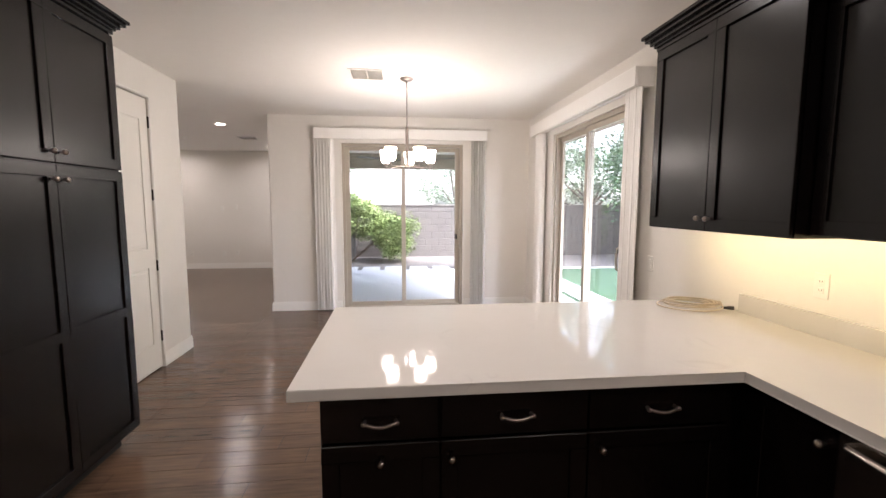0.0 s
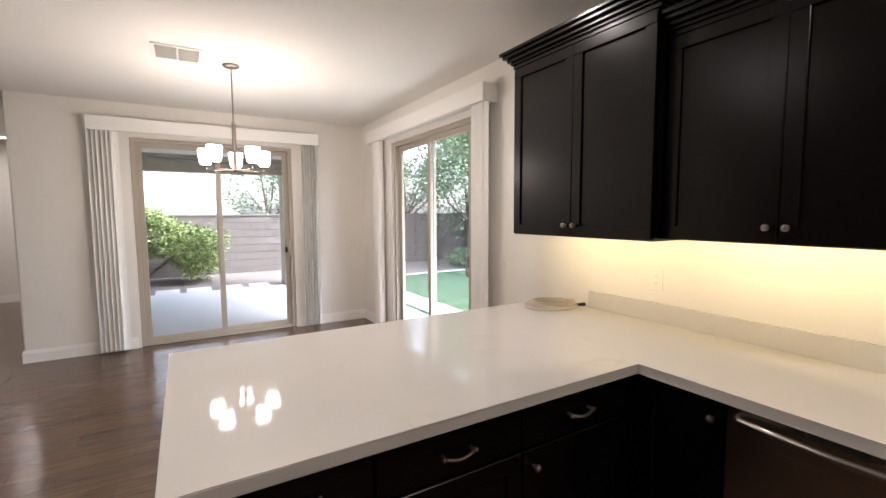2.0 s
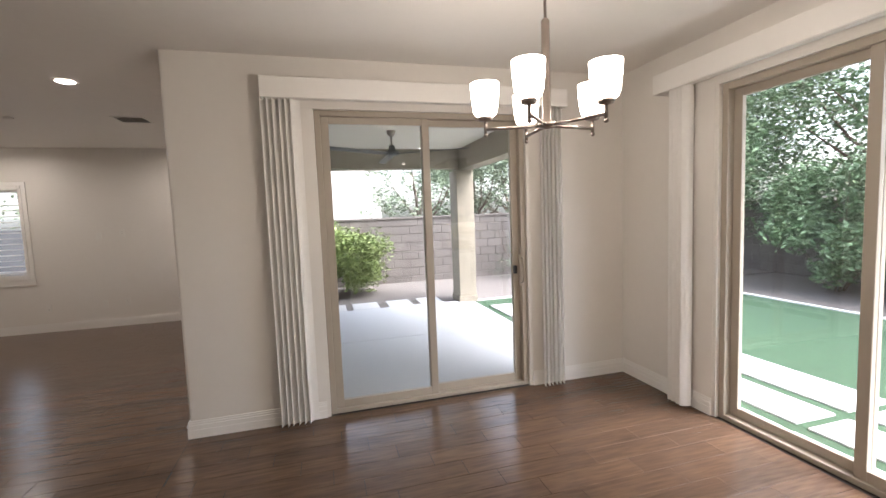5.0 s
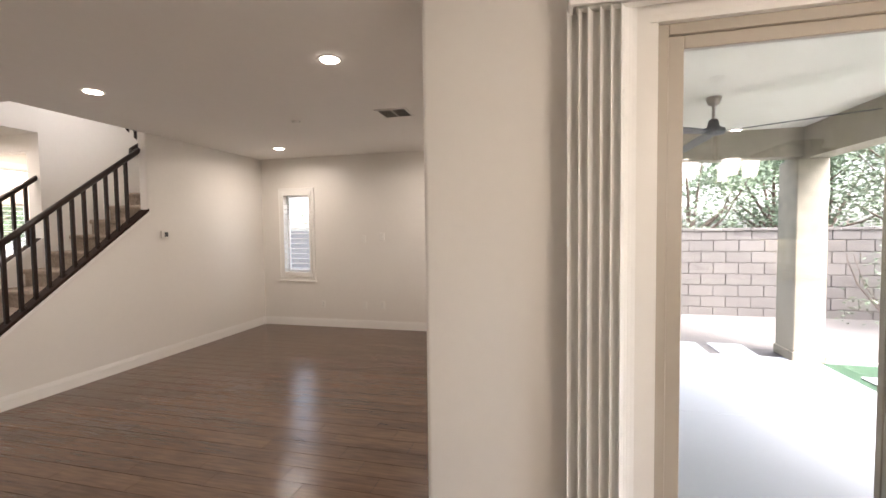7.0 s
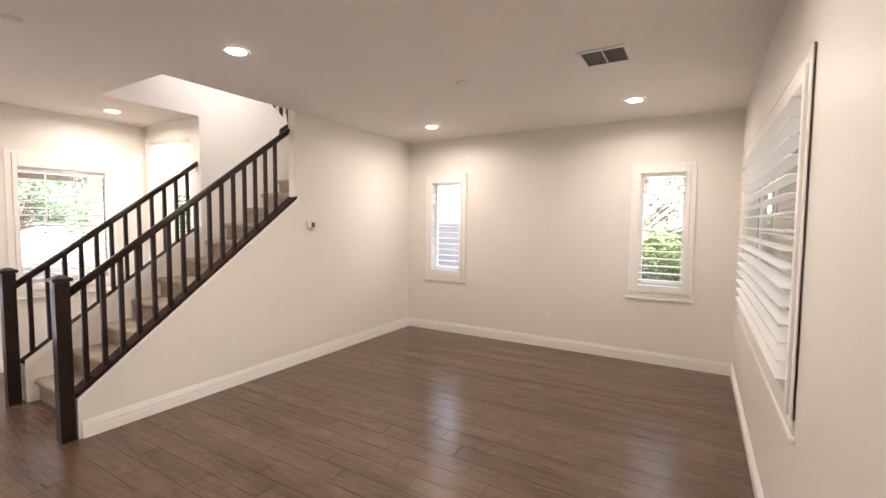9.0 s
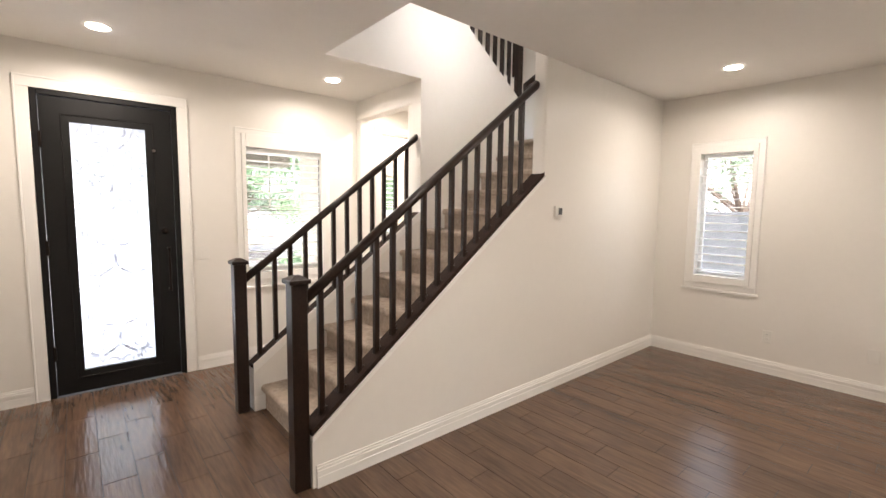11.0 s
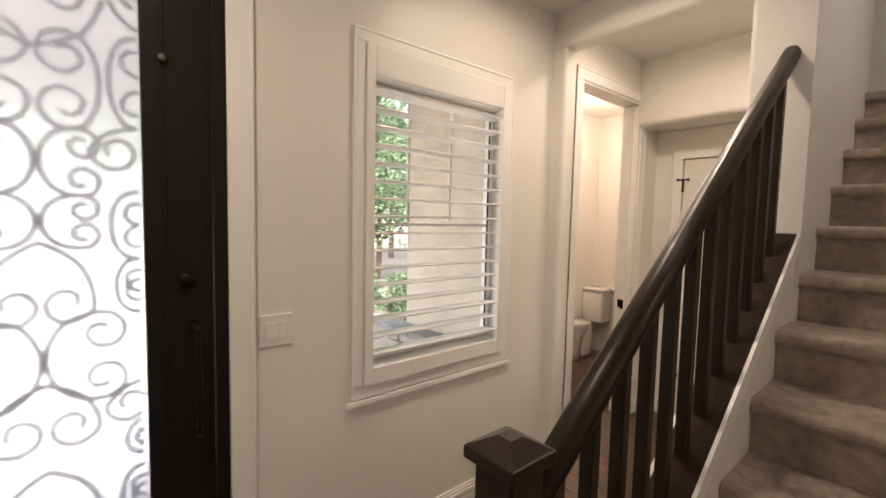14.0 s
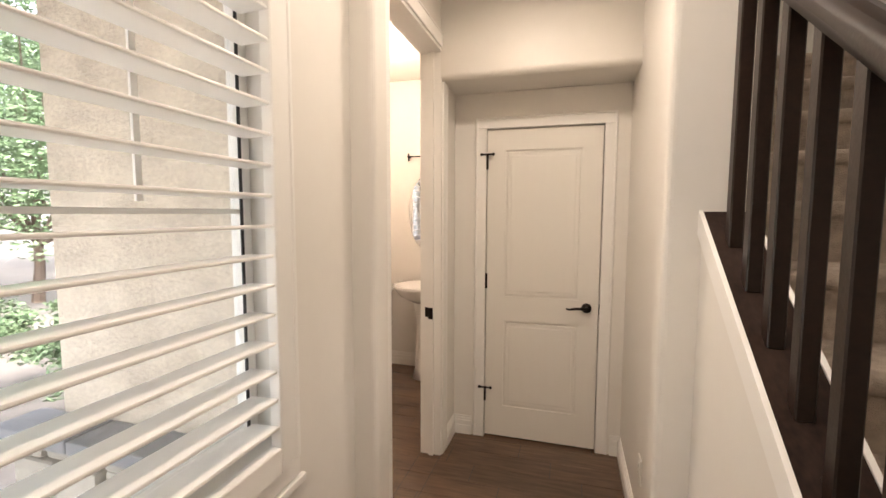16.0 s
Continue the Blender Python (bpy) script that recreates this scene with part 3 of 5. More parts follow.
slider("door_patio", "tan vinyl sliding glass patio door, closed", "y", YN, 1, 0.195, 1.92, 2.375, False, 1.875)
slider("door_side", "tan vinyl sliding glass side door, closed", "x", XE, 1, 2.35, 4.07, 2.375, False, 2.41)


for nm, axis, f, s, a0, a1 in (("wall_jamb", "y", YN, -1, 0.165, 1.945), ("wall_jamb", "x", XE, -1, 2.32, 4.10)):
    bm = B()
    for p0, p1, q0, q1 in ((a0 - 0.001, a0 + 0.029, 0.0, 2.374), (a1 - (0.024 if axis == "y" else 0.029), a1 + 0.001, 0.0, 2.374), (a0, a1, 2.376, 2.401)):
        lo, hi = sorted((f - s * 0.002, f - s * 0.149))
        if axis == "y":
            box(bm, p0, p1, lo, hi, q0, q1)
        else:
            box(bm, lo, hi, p0, p1, q0, q1)
    solid(nm, bm, M_WALL, label="white painted jamb round the patio door")


def valance(name, axis, f, s, a0, a1, label):
    v = thing(name, ((a0 + a1) / 2, f, 2.41) if axis == "y" else (f, (a0 + a1) / 2, 2.41), label, "window valance", "blind valances")
    d = 0.155

    def bx(bm, p0, p1, d0, d1, q0, q1, b=0.003):
        lo, hi = sorted((f + s * d0, f + s * d1))
        return box(bm, lo, hi, p0, p1, q0, q1, b) if axis == "x" else box(bm, p0, p1, lo, hi, q0, q1, b)
    bm = B()
    bx(bm, a0, a1, d - 0.014, d, 2.41, 2.555)
    part("front_board", bm, M_TRIM, v)
    for e0, e1 in ((a0, a0 + 0.014), (a1 - 0.014, a1)):
        bm = B()
        bx(bm, e0, e1, 0.0, d - 0.015, 2.41, 2.555)
        part("end_board", bm, M_TRIM, v)
    bm = B()
    bx(bm, a0 + 0.03, a1 - 0.03, 0.05, 0.10, 2.42, 2.46)
    part("head_rail", bm, M_WHITEPL, v)
    return v


valance("valance", "y", YN, -1, -0.156, 2.24, "white fabric-faced valance over the patio door")
valance("valance", "x", XE, -1, 1.965, 4.52, "white fabric-faced valance over the side door")


def vanes(name, axis, f, s, a0, a1, count, label, turned=46):
    """Stacked vertical blind vanes, each slightly curved and turned."""
    v = thing(name, ((a0 + a1) / 2, f + s * 0.075, 0.02) if axis == "y" else (f + s * 0.075, (a0 + a1) / 2, 0.02), label, "vertical blind", "vertical blinds")
    n = 6
    bm = B()
    prof = [(-0.044 + 0.088 * i / n, 0.017 * math.sin(math.pi * i / n)) for i in range(n + 1)]
    outline = prof + [(a, b - 0.004) for a, b in reversed(prof)]
    prism(bm, "z", 0, 2.40, outline)
    me = mesh_of("vane", bm, M_FABRIC, False)
    for k in range(count):
        ob = new("vane", me)
        ob.parent = v
        a = a0 + (a1 - a0) * (k + 0.5) / count - (a0 + a1) / 2
        turn = turned + 5 * math.sin(k * 2.3)
        if axis == "y":
            ob.matrix_basis = pose(a, 0, 0, 0, 0, turn)
        else:
            ob.matrix_basis = pose(0, a, 0, 0, 0, turn + 90)
    return v


vanes("vertical_blind", "y", YN, -1, -0.155, 0.09, 6, "white vertical blind vanes stacked by the wall end")
vanes("vertical_blind", "y", YN, -1, 2.02, 2.24, 6, "white vertical blind vanes stacked beside the patio door", 58)
vanes("vertical_blind", "x", XE, -1, 4.24, 4.40, 4, "white vertical blind vanes stacked in the dining corner", 72)
vanes("vertical_blind", "x", XE, -1, 1.99, 2.23, 7, "white vertical blind vanes stacked near the counter", -28)


# ---- front door ----
fd = thing("door_front", (XW, 4.69, 0), "closed black iron entry door with a frosted scrollwork glass panel", kind="structure")
bm = B()
for y0, y1, z0, z1 in ((4.222, 4.262, 0, 2.403), (5.123, 5.163, 0, 2.403), (4.262, 5.123, 2.363, 2.403)):
    box(bm, XW - 0.12, XW + 0.004, y0, y1, z0, z1, 0.004)
part("door_frame", bm, M_IRON, fd)
bm = B()
for y0, y1, z0, z1 in ((4.266, 4.44, 0.012, 2.358), (4.93, 5.119, 0.012, 2.358), (4.44, 4.93, 0.012, 0.19), (4.44, 4.93, 2.18, 2.358)):
    box(bm, XW - 0.06, XW - 0.012, y0, y1, z0, z1)
for y0, y1, z0, z1 in ((4.385, 4.395, 0.13, 2.24), (4.98, 4.99, 0.13, 2.24), (4.395, 4.98, 0.13, 0.14), (4.395, 4.98, 2.23, 2.24)):
    box(bm, XW - 0.012, XW - 0.006, y0, y1, z0, z1, 0.002)
part("door_leaf", bm, M_IRON, fd)
bm = B()
box(bm, XW - 0.045, XW - 0.035, 4.44, 4.93, 0.19, 2.18)
m = bpy.data.materials.new("frosted_glass")
m.use_nodes = True
b = m.node_tree.nodes["Principled BSDF"]
b.inputs["Base Color"].default_value = (0.74, 0.76, 0.80, 1)
b.inputs["Transmission Weight"].default_value, b.inputs["Roughness"].default_value, b.inputs["IOR"].default_value = 0.92, 0.58, 1.25
gp = part("pane", bm, m, fd, "frosted glass")
gp.visible_shadow = False
lamp("AREA", "entry_glass_daylight", (XW - 0.5, 4.685, 1.2), 1.2, (0.86, 0.91, 1.0), 1.2, 3.0, aim=(XW + 1, 4.685, 1.2))


SCROLL_X = XW - 0.080


def curl(c, r, a0, turn, n=18):
    """A spiral that starts on its rim at angle a0 and winds inward by turn degrees."""
    return [(c[0] + r * (1 - 0.72 * (i / n) ** 1.3) * math.cos(radians(a0 + turn * i / n)),
             c[1] + r * (1 - 0.72 * (i / n) ** 1.3) * math.sin(radians(a0 + turn * i / n))) for i in range(n + 1)]


def bow(p, q, swell, n=9):
    """A curved bar from p to q, swelling to its left hand."""
    dx, dz = q[0] - p[0], q[1] - p[1]
    return [(p[0] + dx * i / n - dz * swell * math.sin(math.pi * i / n), p[1] + dz * i / n + dx * swell * math.sin(math.pi * i / n))
            for i in range(1, n)]


def bar(bm, line, mirror):
    """One scroll bar of the door glass, cut at the pane's edges."""
    run = []
    for u, z in line + [(9, 9)]:
        if abs(u) < 0.243 and 0.192 < z < 2.178:
            run.append((SCROLL_X, 4.685 + mirror * u, z))
        else:
            if len(run) > 2:
                tube(bm, run, 0.0070, 6)
            run = []


def heart(bm, u, z, half, tall, up, r):
    """Two mirrored bars: from a point at z, out to the lobes and curled in."""
    for m in (-1, 1):
        c = (half - r, z + up * (tall - r))
        side = (c[0] + r, c[1])
        line = [(0.0, z)] + bow((0.0, z), side, -0.16 * up) + curl(c, r, 0, up * 400)
        bar(bm, [(u + m * a, b) for a, b in line], 1)


def c_bar(bm, u, z, half, tall, r, way):
    """Mirrored C-shaped bars about u: way 1 has its back outside, -1 has its back in the middle."""
    cu = 0.004 + r if way > 0 else half - r
    a = half - cu if way > 0 else cu - 0.006
    for m in (-1, 1):
        line = list(reversed(curl((cu, z - tall + r), r, 270, -400 * way)))
        line += [(cu + way * a * math.cos(radians(t)) ** 0.8, z + tall * math.sin(radians(t))) for t in range(-80, 81, 10)]
        line += curl((cu, z + tall - r), r, 90, 400 * way)
        bar(bm, [(u + m * p, q) for p, q in line], 1)


bm = B()
heart(bm, 0, 1.99, 0.160, 0.245, 1, 0.078)
c_bar(bm, 0, 1.91, 0.147, 0.138, 0.066, 1)
for side in (-1, 1):
    heart(bm, side * 0.31, 2.07, 0.150, 0.20, 1, 0.07)
    c_bar(bm, side * 0.31, 1.93, 0.140, 0.138, 0.066, 1)
part("scroll", bm, M_FROST, fd, "grey scrollwork behind frosted glass", True)
bm = B()
c_bar(bm, 0, 1.675, 0.145, 0.098, 0.046, -1)
c_bar(bm, 0, 1.500, 0.14, 0.078, 0.040, -1)
for side in (-1, 1):
    heart(bm, side * 0.245, 1.790, 0.125, 0.135, -1, 0.062)
    c_bar(bm, side * 0.30, 1.49, 0.135, 0.105, 0.06, 1)
part("scroll", bm, M_FROST, fd, "grey scrollwork behind frosted glass", True)
for low in (0.0, 0.68):
    bm = B()
    heart(bm, 0, 1.44 - low, 0.122, 0.245, -1, 0.064)
    c_bar(bm, 0, 1.09 - low, 0.20, 0.135, 0.062, -1)
    heart(bm, 0, 1.02 - low, 0.125, 0.20, -1, 0.064)
    for side in (-1, 1):
        c_bar(bm, side * 0.30, 1.30 - low, 0.125, 0.085, 0.06, 1)
        heart(bm, side * 0.27, 0.99 - low, 0.13, 0.13, -1, 0.06)
        c_bar(bm, side * 0.30, 0.80 - low, 0.11, 0.055, 0.05, 1)
    part("scroll", bm, M_FROST, fd, "grey scrollwork behind frosted glass", True)
bm = B()
for z in (1.16, 0.80):
    cyl(bm, (XW - 0.012, 5.06, z), (XW + 0.045, 5.06, z), 0.011)
    ball(bm, (XW + 0.045, 5.06, z), 0.016)
tube(bm, [(XW + 0.045, 5.06, 0.80 + 0.36 * i / 8) for i in range(9)], [0.011, 0.008, 0.009, 0.011, 0.012, 0.011, 0.009, 0.008, 0.011])
part("door_handle", bm, M_BRONZE, fd, "black twisted pull handle", True)
bm = B()
cyl(bm, (XW - 0.012, 5.04, 1.32), (XW + 0.01, 5.04, 1.32), 0.026)
ball(bm, (XW + 0.012, 5.04, 1.32), 0.014)
part("deadbolt", bm, M_BRONZE, fd, "", True)
bm = B()
ball(bm, (XW - 0.004, 4.985, 2.01), 0.013)
part("glass_latch", bm, M_NICKEL, fd, "", True)
for z in (2.03, 1.2, 0.36):
    bm = B()
    box(bm, XW - 0.006, XW + 0.008, 4.255, 4.275, z - 0.06, z + 0.06, 0.003)
    part("hinge", bm, M_BRONZE, fd)


# ---- interior doors ----
def panel_door(name, label, axis, f, s, a0, a1, z1, panels):
    """A moulded panel door: f its room face, s the way into the room."""
    d = thing(name, ((a0 + a1) / 2, f, 0) if axis == "y" else (f, (a0 + a1) / 2, 0), label, kind="structure")

    def bx(bm, p0, p1, d0, d1, q0, q1, b=0.0, seg=1):
        lo, hi = sorted((f + s * d0, f + s * d1))
        return box(bm, lo, hi, p0, p1, q0, q1, b, seg) if axis == "x" else box(bm, p0, p1, lo, hi, q0, q1, b, seg)
    cut_u = [a0, a1, a0 + 0.115, a1 - 0.115]
    bm = B()
    holes = [(a0 + 0.115, a1 - 0.115, q0, q1) for q0, q1 in panels]
    lo, hi = sorted((f, f - s * 0.035))
    cells(bm, cut_u, [0.012, z1] + [v for q in panels for v in q], lo, hi, axis, holes)
    part("door_leaf", bm, M_DOORP, d)
    for q0, q1 in panels:
        bm = B()
        bx(bm, a0 + 0.115, a1 - 0.115, -0.03, -0.010, q0, q1)
        bx(bm, a0 + 0.127, a1 - 0.127, -0.012, -0.004, q0 + 0.012, q1 - 0.012, 0.004)
        bx(bm, a0 + 0.150, a1 - 0.150, -0.010, -0.0015, q0 + 0.035, q1 - 0.035, 0.006, 2)
        part("door_panel", bm, M_DOORP, d)
    return d


cd = panel_door("door_closet", "cream two-panel closet door with a dark lever handle, closed", "y", 8.372, -1, -7.04, -6.34, 2.03,
                [(0.22, 0.80), (0.96, 1.90)])
bm = B()
cyl(bm, (-6.41, 8.372, 0.916), (-6.41, 8.360, 0.916), 0.030, seg=20)
cyl(bm, (-6.41, 8.362, 0.916), (-6.41, 8.315, 0.916), 0.010)
tube(bm, [(-6.41, 8.318, 0.916), (-6.44, 8.315, 0.920), (-6.475, 8.316, 0.918), (-6.51, 8.320, 0.910), (-6.53, 8.322, 0.914)], [0.010, 0.009, 0.008, 0.006, 0.005])
part("lever_handle", bm, M_BRONZE, cd, "dark bronze lever handle", True)
for z, arm in ((1.83, True), (1.06, False), (0.30, True)):
    bm = B()
    box(bm, -7.048, -7.032, 8.350, 8.362, z - 0.05, z + 0.05, 0.003)
    if arm:
        cyl(bm, (-7.075, 8.345, z + 0.045), (-7.0, 8.345, z + 0.045), 0.006, seg=8)
        ball(bm, (-7.0, 8.345, z + 0.045), 0.010)
        ball(bm, (-7.075, 8.345, z + 0.045), 0.010)
    part("hinge", bm, M_BRONZE, cd, "dark bronze hinge")
bm = B()
box(bm, -6.338, -6.33, 8.352, 8.360, 0.885, 0.945, 0.002)
part("strike_plate", bm, M_BRONZE, cd)
pd = panel_door("door_pantry", "white pantry door with dark hinges, closed", "x", -1.242, 1, 2.215, 2.975, 2.44, [(0.25, 0.95), (1.12, 2.25)])
for z in (2.24, 1.60, 0.96, 0.30):
    bm = B()
    box(bm, -1.240, -1.226, 2.972, 2.988, z - 0.05, z + 0.05, 0.003)
    part("hinge", bm, M_BRONZE, pd, "dark bronze hinge")
bm = B()
box(bm, XW - 0.1, XW - 0.08, 8.0385, 8.0445, 0.87, 0.93, 0.002)
box(bm, XW - 0.076, XW - 0.046, 8.026, 8.030, 0.86, 0.93, 0.002)
tagged(solid("strike_plate", bm, M_BRONZE, "", "dark bronze strike plate on the bathroom door jamb", "strike plate"))


# ---- stairs ----
RISE, RUN, Y0 = 0.1927, 0.2535, 5.470
stairs = thing("staircase", (-5.55, Y0, 0), "carpeted staircase in taupe pile between low white walls", kind="structure")
for k in range(12):
    y = Y0 + RUN * k
    bm = B()
    depth = RUN + 0.06 if k < 11 else YL - y
    if k < 11:
        box(bm, -6.053, -5.033, y + 0.012, y + RUN + 0.02, max(0, RISE * (k + 1) - 0.34), RISE * (k + 1) - 0.02)
    else:
        box(bm, -6.043, -5.033, y + 0.012, YL, 2.05, RISE * 12 - 0.02)
        box(bm, XW, -6.043, 8.46, YL, 2.10, RISE * 12 - 0.02)
    vs = box(bm, -6.0535, -5.0325, y - 0.018, y + (RUN + 0.02 if k < 11 else YL - y), RISE * (k + 1) - 0.055, RISE * (k + 1))
    front = [e for v in vs for e in v.link_edges if all(abs(w.co.y - (y - 0.018)) < 1e-4 for w in e.verts) and abs(e.verts[0].co.z - e.verts[1].co.z) < 1e-4]
    bmesh.ops.bevel(bm, geom=list(set(front)), offset=0.024, segments=5, affect="EDGES", profile=0.5)
    part("step", bm, M_CARPET, stairs, smooth=False)
bm = B()
box(bm, XW, -6.19, 8.47, YL, RISE * 12 - 0.02, RISE * 12)
part("landing", bm, M_CARPET, stairs)


def curb(name, x0, x1, y0, y1, label, inset=0.0, lip=False, slope=0.765):
    c = thing(name, ((x0 + x1) / 2, y0, 0), label, kind="structure")

    def top(y):
        return 0.30 + slope * (y - 5.36)
    bm = B()
    prism(bm, "x", x0, x1, [(y0, 0), (y1, 0), (y1, top(y1)), (y0, top(y0))])
    part("low_wall", bm, M_WALL, c)
    bm = B()
    ye = y1 + 0.035
    prism(bm, "x", x0 - 0.012 + inset, x1 + 0.012 - inset, [(y0, top(y0)), (y1, top(y1)), (y1, top(y1) + 0.035), (y0, top(y0) + 0.035)])
    part("cap_rail", bm, M_CAPW, c, "dark stained cap")
    for s, xx in ((-1, x0), (1, x1)):
        bm = B()
        r_ = 0.039 if lip else -0.001
        prism(bm, "x", xx, xx + s * 0.011, [(y0, top(y0) - 0.030), (y1, top(y1) - 0.030), (y1, top(y1) + r_), (y0, top(y0) + r_)])
        part("cap_moulding", bm, M_TRIM, c)
    return top


capz = curb("stair_curb", XS - 0.12, XS, 5.36, 7.342, "low white stair wall with a dark cap facing the living room", 0.0125)
capw = curb("stair_curb", -6.165, -6.055, 5.40, 6.948, "low white stair wall with a dark cap facing the front door", 0.0125, True, 0.738)
bm = B()
for d, z0, z1 in ((0.014, 0.0, 0.062), (0.011, 0.062, 0.080), (0.015, 0.080, 0.098), (0.010, 0.098, 0.114)):
    box(bm, -6.165 - d, -6.055 + d * 0.2, 5.40 - 0.004 * 0, 6.948, z0, z1)
solid("baseboard_stair", bm, M_TRIM, label="white stepped baseboard along the stair wall")


def railing(name, x, y_newel, y_end, n, first, step, label, top_h=1.185, drop=0.0, base=None):
    base = base or capz
    r = thing(name, (x, y_newel, 0), label, "stair railing", "stair railings")

    def rz(y):
        return 1.055 - drop + 0.768 * (y - 5.36)
    bm = B()
    box(bm, x - 0.043, x + 0.043, y_newel - 0.043, y_newel + 0.043, 0.0, top_h - 0.045, 0.004)
    nw = part("newel", bm, M_RAIL, r, "dark stained square newel post")
    bm = B()
    box(bm, x - 0.058, x + 0.058, y_newel - 0.058, y_newel + 0.058, top_h - 0.045, top_h - 0.020, 0.006, 2)
    vs = bmesh.ops.create_cone(bm, cap_ends=True, segments=4, radius1=0.074, radius2=0.022, depth=0.02,
                               matrix=Matrix.Translation((x, y_newel, top_h - 0.010)) @ pose(0, 0, 0, 0, 0, 45))
    part("newel_cap", bm, M_RAIL, nw)
    bm = B()
    prof = [(-0.026, -0.022), (0.026, -0.022), (0.032, -0.004), (0.030, 0.010), (0.018, 0.024), (0, 0.028), (-0.018, 0.024), (-0.030, 0.010), (-0.032, -0.004)]
    a, b2 = (y_newel + 0.035, rz(y_newel + 0.035)), (y_end, rz(y_end))
    lo, hi = [bm.verts.new((x + px, a[0], a[1] + pz * 1.25)) for px, pz in prof], [bm.verts.new((x + px, b2[0], b2[1] + pz * 1.25)) for px, pz in prof]
    bm.faces.new(lo)
    bm.faces.new(list(reversed(hi)))
    for i in range(len(prof)):
        j = (i + 1) % len(prof)
        bm.faces.new((lo[j], lo[i], hi[i], hi[j]))
    part("handrail", bm, M_RAIL, r, "dark stained handrail", True)
    for i in range(n):
        y = first + step * i
        bm = B()
        box(bm, x - 0.016, x + 0.016, y - 0.016, y + 0.016, base(y) + 0.024, rz(y) - 0.018, 0.003)
        foot = base(y) + 0.030
        box(bm, x - 0.009, x + 0.009, y + 0.016, y + 0.040, foot + 0.012, foot + 0.034, 0.004)
        part("baluster", bm, M_RAIL, r)
    return r, rz


ra, rz = railing("stair_railing", XS - 0.055, 5.31, 7.27, 15, 5.44, 0.119, "dark stained wooden stair railing on the living room side")
bm = B()
tube(bm, [(XS - 0.055, 7.24, rz(7.24)), (XS - 0.07, 7.285, rz(7.27) + 0.02), (XS - 0.12, 7.30, rz(7.27) + 0.012), (XS - 0.175, 7.28, rz(7.27) - 0.02),
          (XS - 0.19, 7.30, rz(7.27) + 0.03), (XS - 0.19, 7.42, rz(7.42)), (XS - 0.19, 8.1, rz(8.1))], 0.024, 10)
part("rail_return", bm, M_RAIL, ra, "curved handrail end", True)
railing("stair_railing", -6.12, 5.335, 6.965, 12, 5.47, 0.1245, "dark stained wooden stair railing on the entry side", 1.165, 0.062, capw)
sl = thing("step_light", (-5.03, 8.90, 2.62), "small white louvred step light in the stair wall", "step light")
bm = B()
box(bm, -5.040, -5.031, 8.80, 9.0, 2.565, 2.675, 0.002)
part("frame", bm, M_WHITEPL, sl)
bm = B()
box(bm, -5.043, -5.0402, 8.815, 8.985, 2.58, 2.66)
part("lens", bm, M_STRIP, sl, "lit lens")
wr = thing("wall_handrail", (-5.10, 8.3, 3.2), "dark stained wall handrail on the stair landing", "handrail")
bm = B()
tube(bm, [(-5.11, 9.30, 3.25), (-5.11, 8.35, 3.25)], 0.02, 10)
for y in (8.5, 9.15):
    tube(bm, [(-5.032, y, 3.20), (-5.09, y, 3.20), (-5.11, y, 3.235)], 0.007, 6)
part("rail", bm, M_RAIL, wr, "", True)
# upper flight railing
up = thing("upper_railing", (-6.118, 8.30, 2.34), "dark stained wooden upstairs railing with a square post", "stair railing")


def upz(y):
    return 2.80 + (8.34 - y) * 0.709


bm = B()
box(bm, -6.16, -6.07, 8.342, 8.43, 2.34, 4.0, 0.004)
part("newel", bm, M_RAIL, up)
for i in range(10):
    bm = B()
    y = 8.24 - i * 0.115
    box(bm, -6.137, -6.099, y - 0.018, y + 0.018, upz(y) + 0.001, upz(y) + 0.95, 0.003)
    part("baluster", bm, M_RAIL, up)
bm = B()
tube(bm, [(-6.118, 8.33, upz(8.33) + 0.97), (-6.118, 7.1, upz(7.1) + 0.97)], 0.03, 10)
part("handrail", bm, M_RAIL, up)

# ---- kitchen ----


def knob(parent, p, way, mat_=M_NICKEL):
    bm = B()
    p, way = Vector(p), Vector(way)
    cyl(bm, p, p + way * 0.018, 0.005, 0.007, 10)
    ball(bm, p + way * 0.024, 0.0135)
    part("knob", bm, mat_, parent, "small dark nickel knob", True)


def pull(parent, p, along, way, w=0.105):
    bm = B()
    p, along, way = Vector(p), Vector(along), Vector(way)
    for s in (-1, 1):
        cyl(bm, p + along * s * w / 2, p + along * s * w / 2 + way * 0.022, 0.006, 0.005, 8)
        ball(bm, p + along * s * (w / 2 + 0.004) + way * 0.024, 0.0085)
    pts = [p + along * (w * (t - 0.5)) + way * (0.024 + 0.010 * math.sin(math.pi * t)) - Vector((0, 0, 0.008 * math.sin(math.pi * t))) for t in [i / 8 for i in range(9)]]
    tube(bm, pts, 0.0058, 8)
    part("pull_handle", bm, M_NICKEL, parent, "dark nickel bow handle", True)


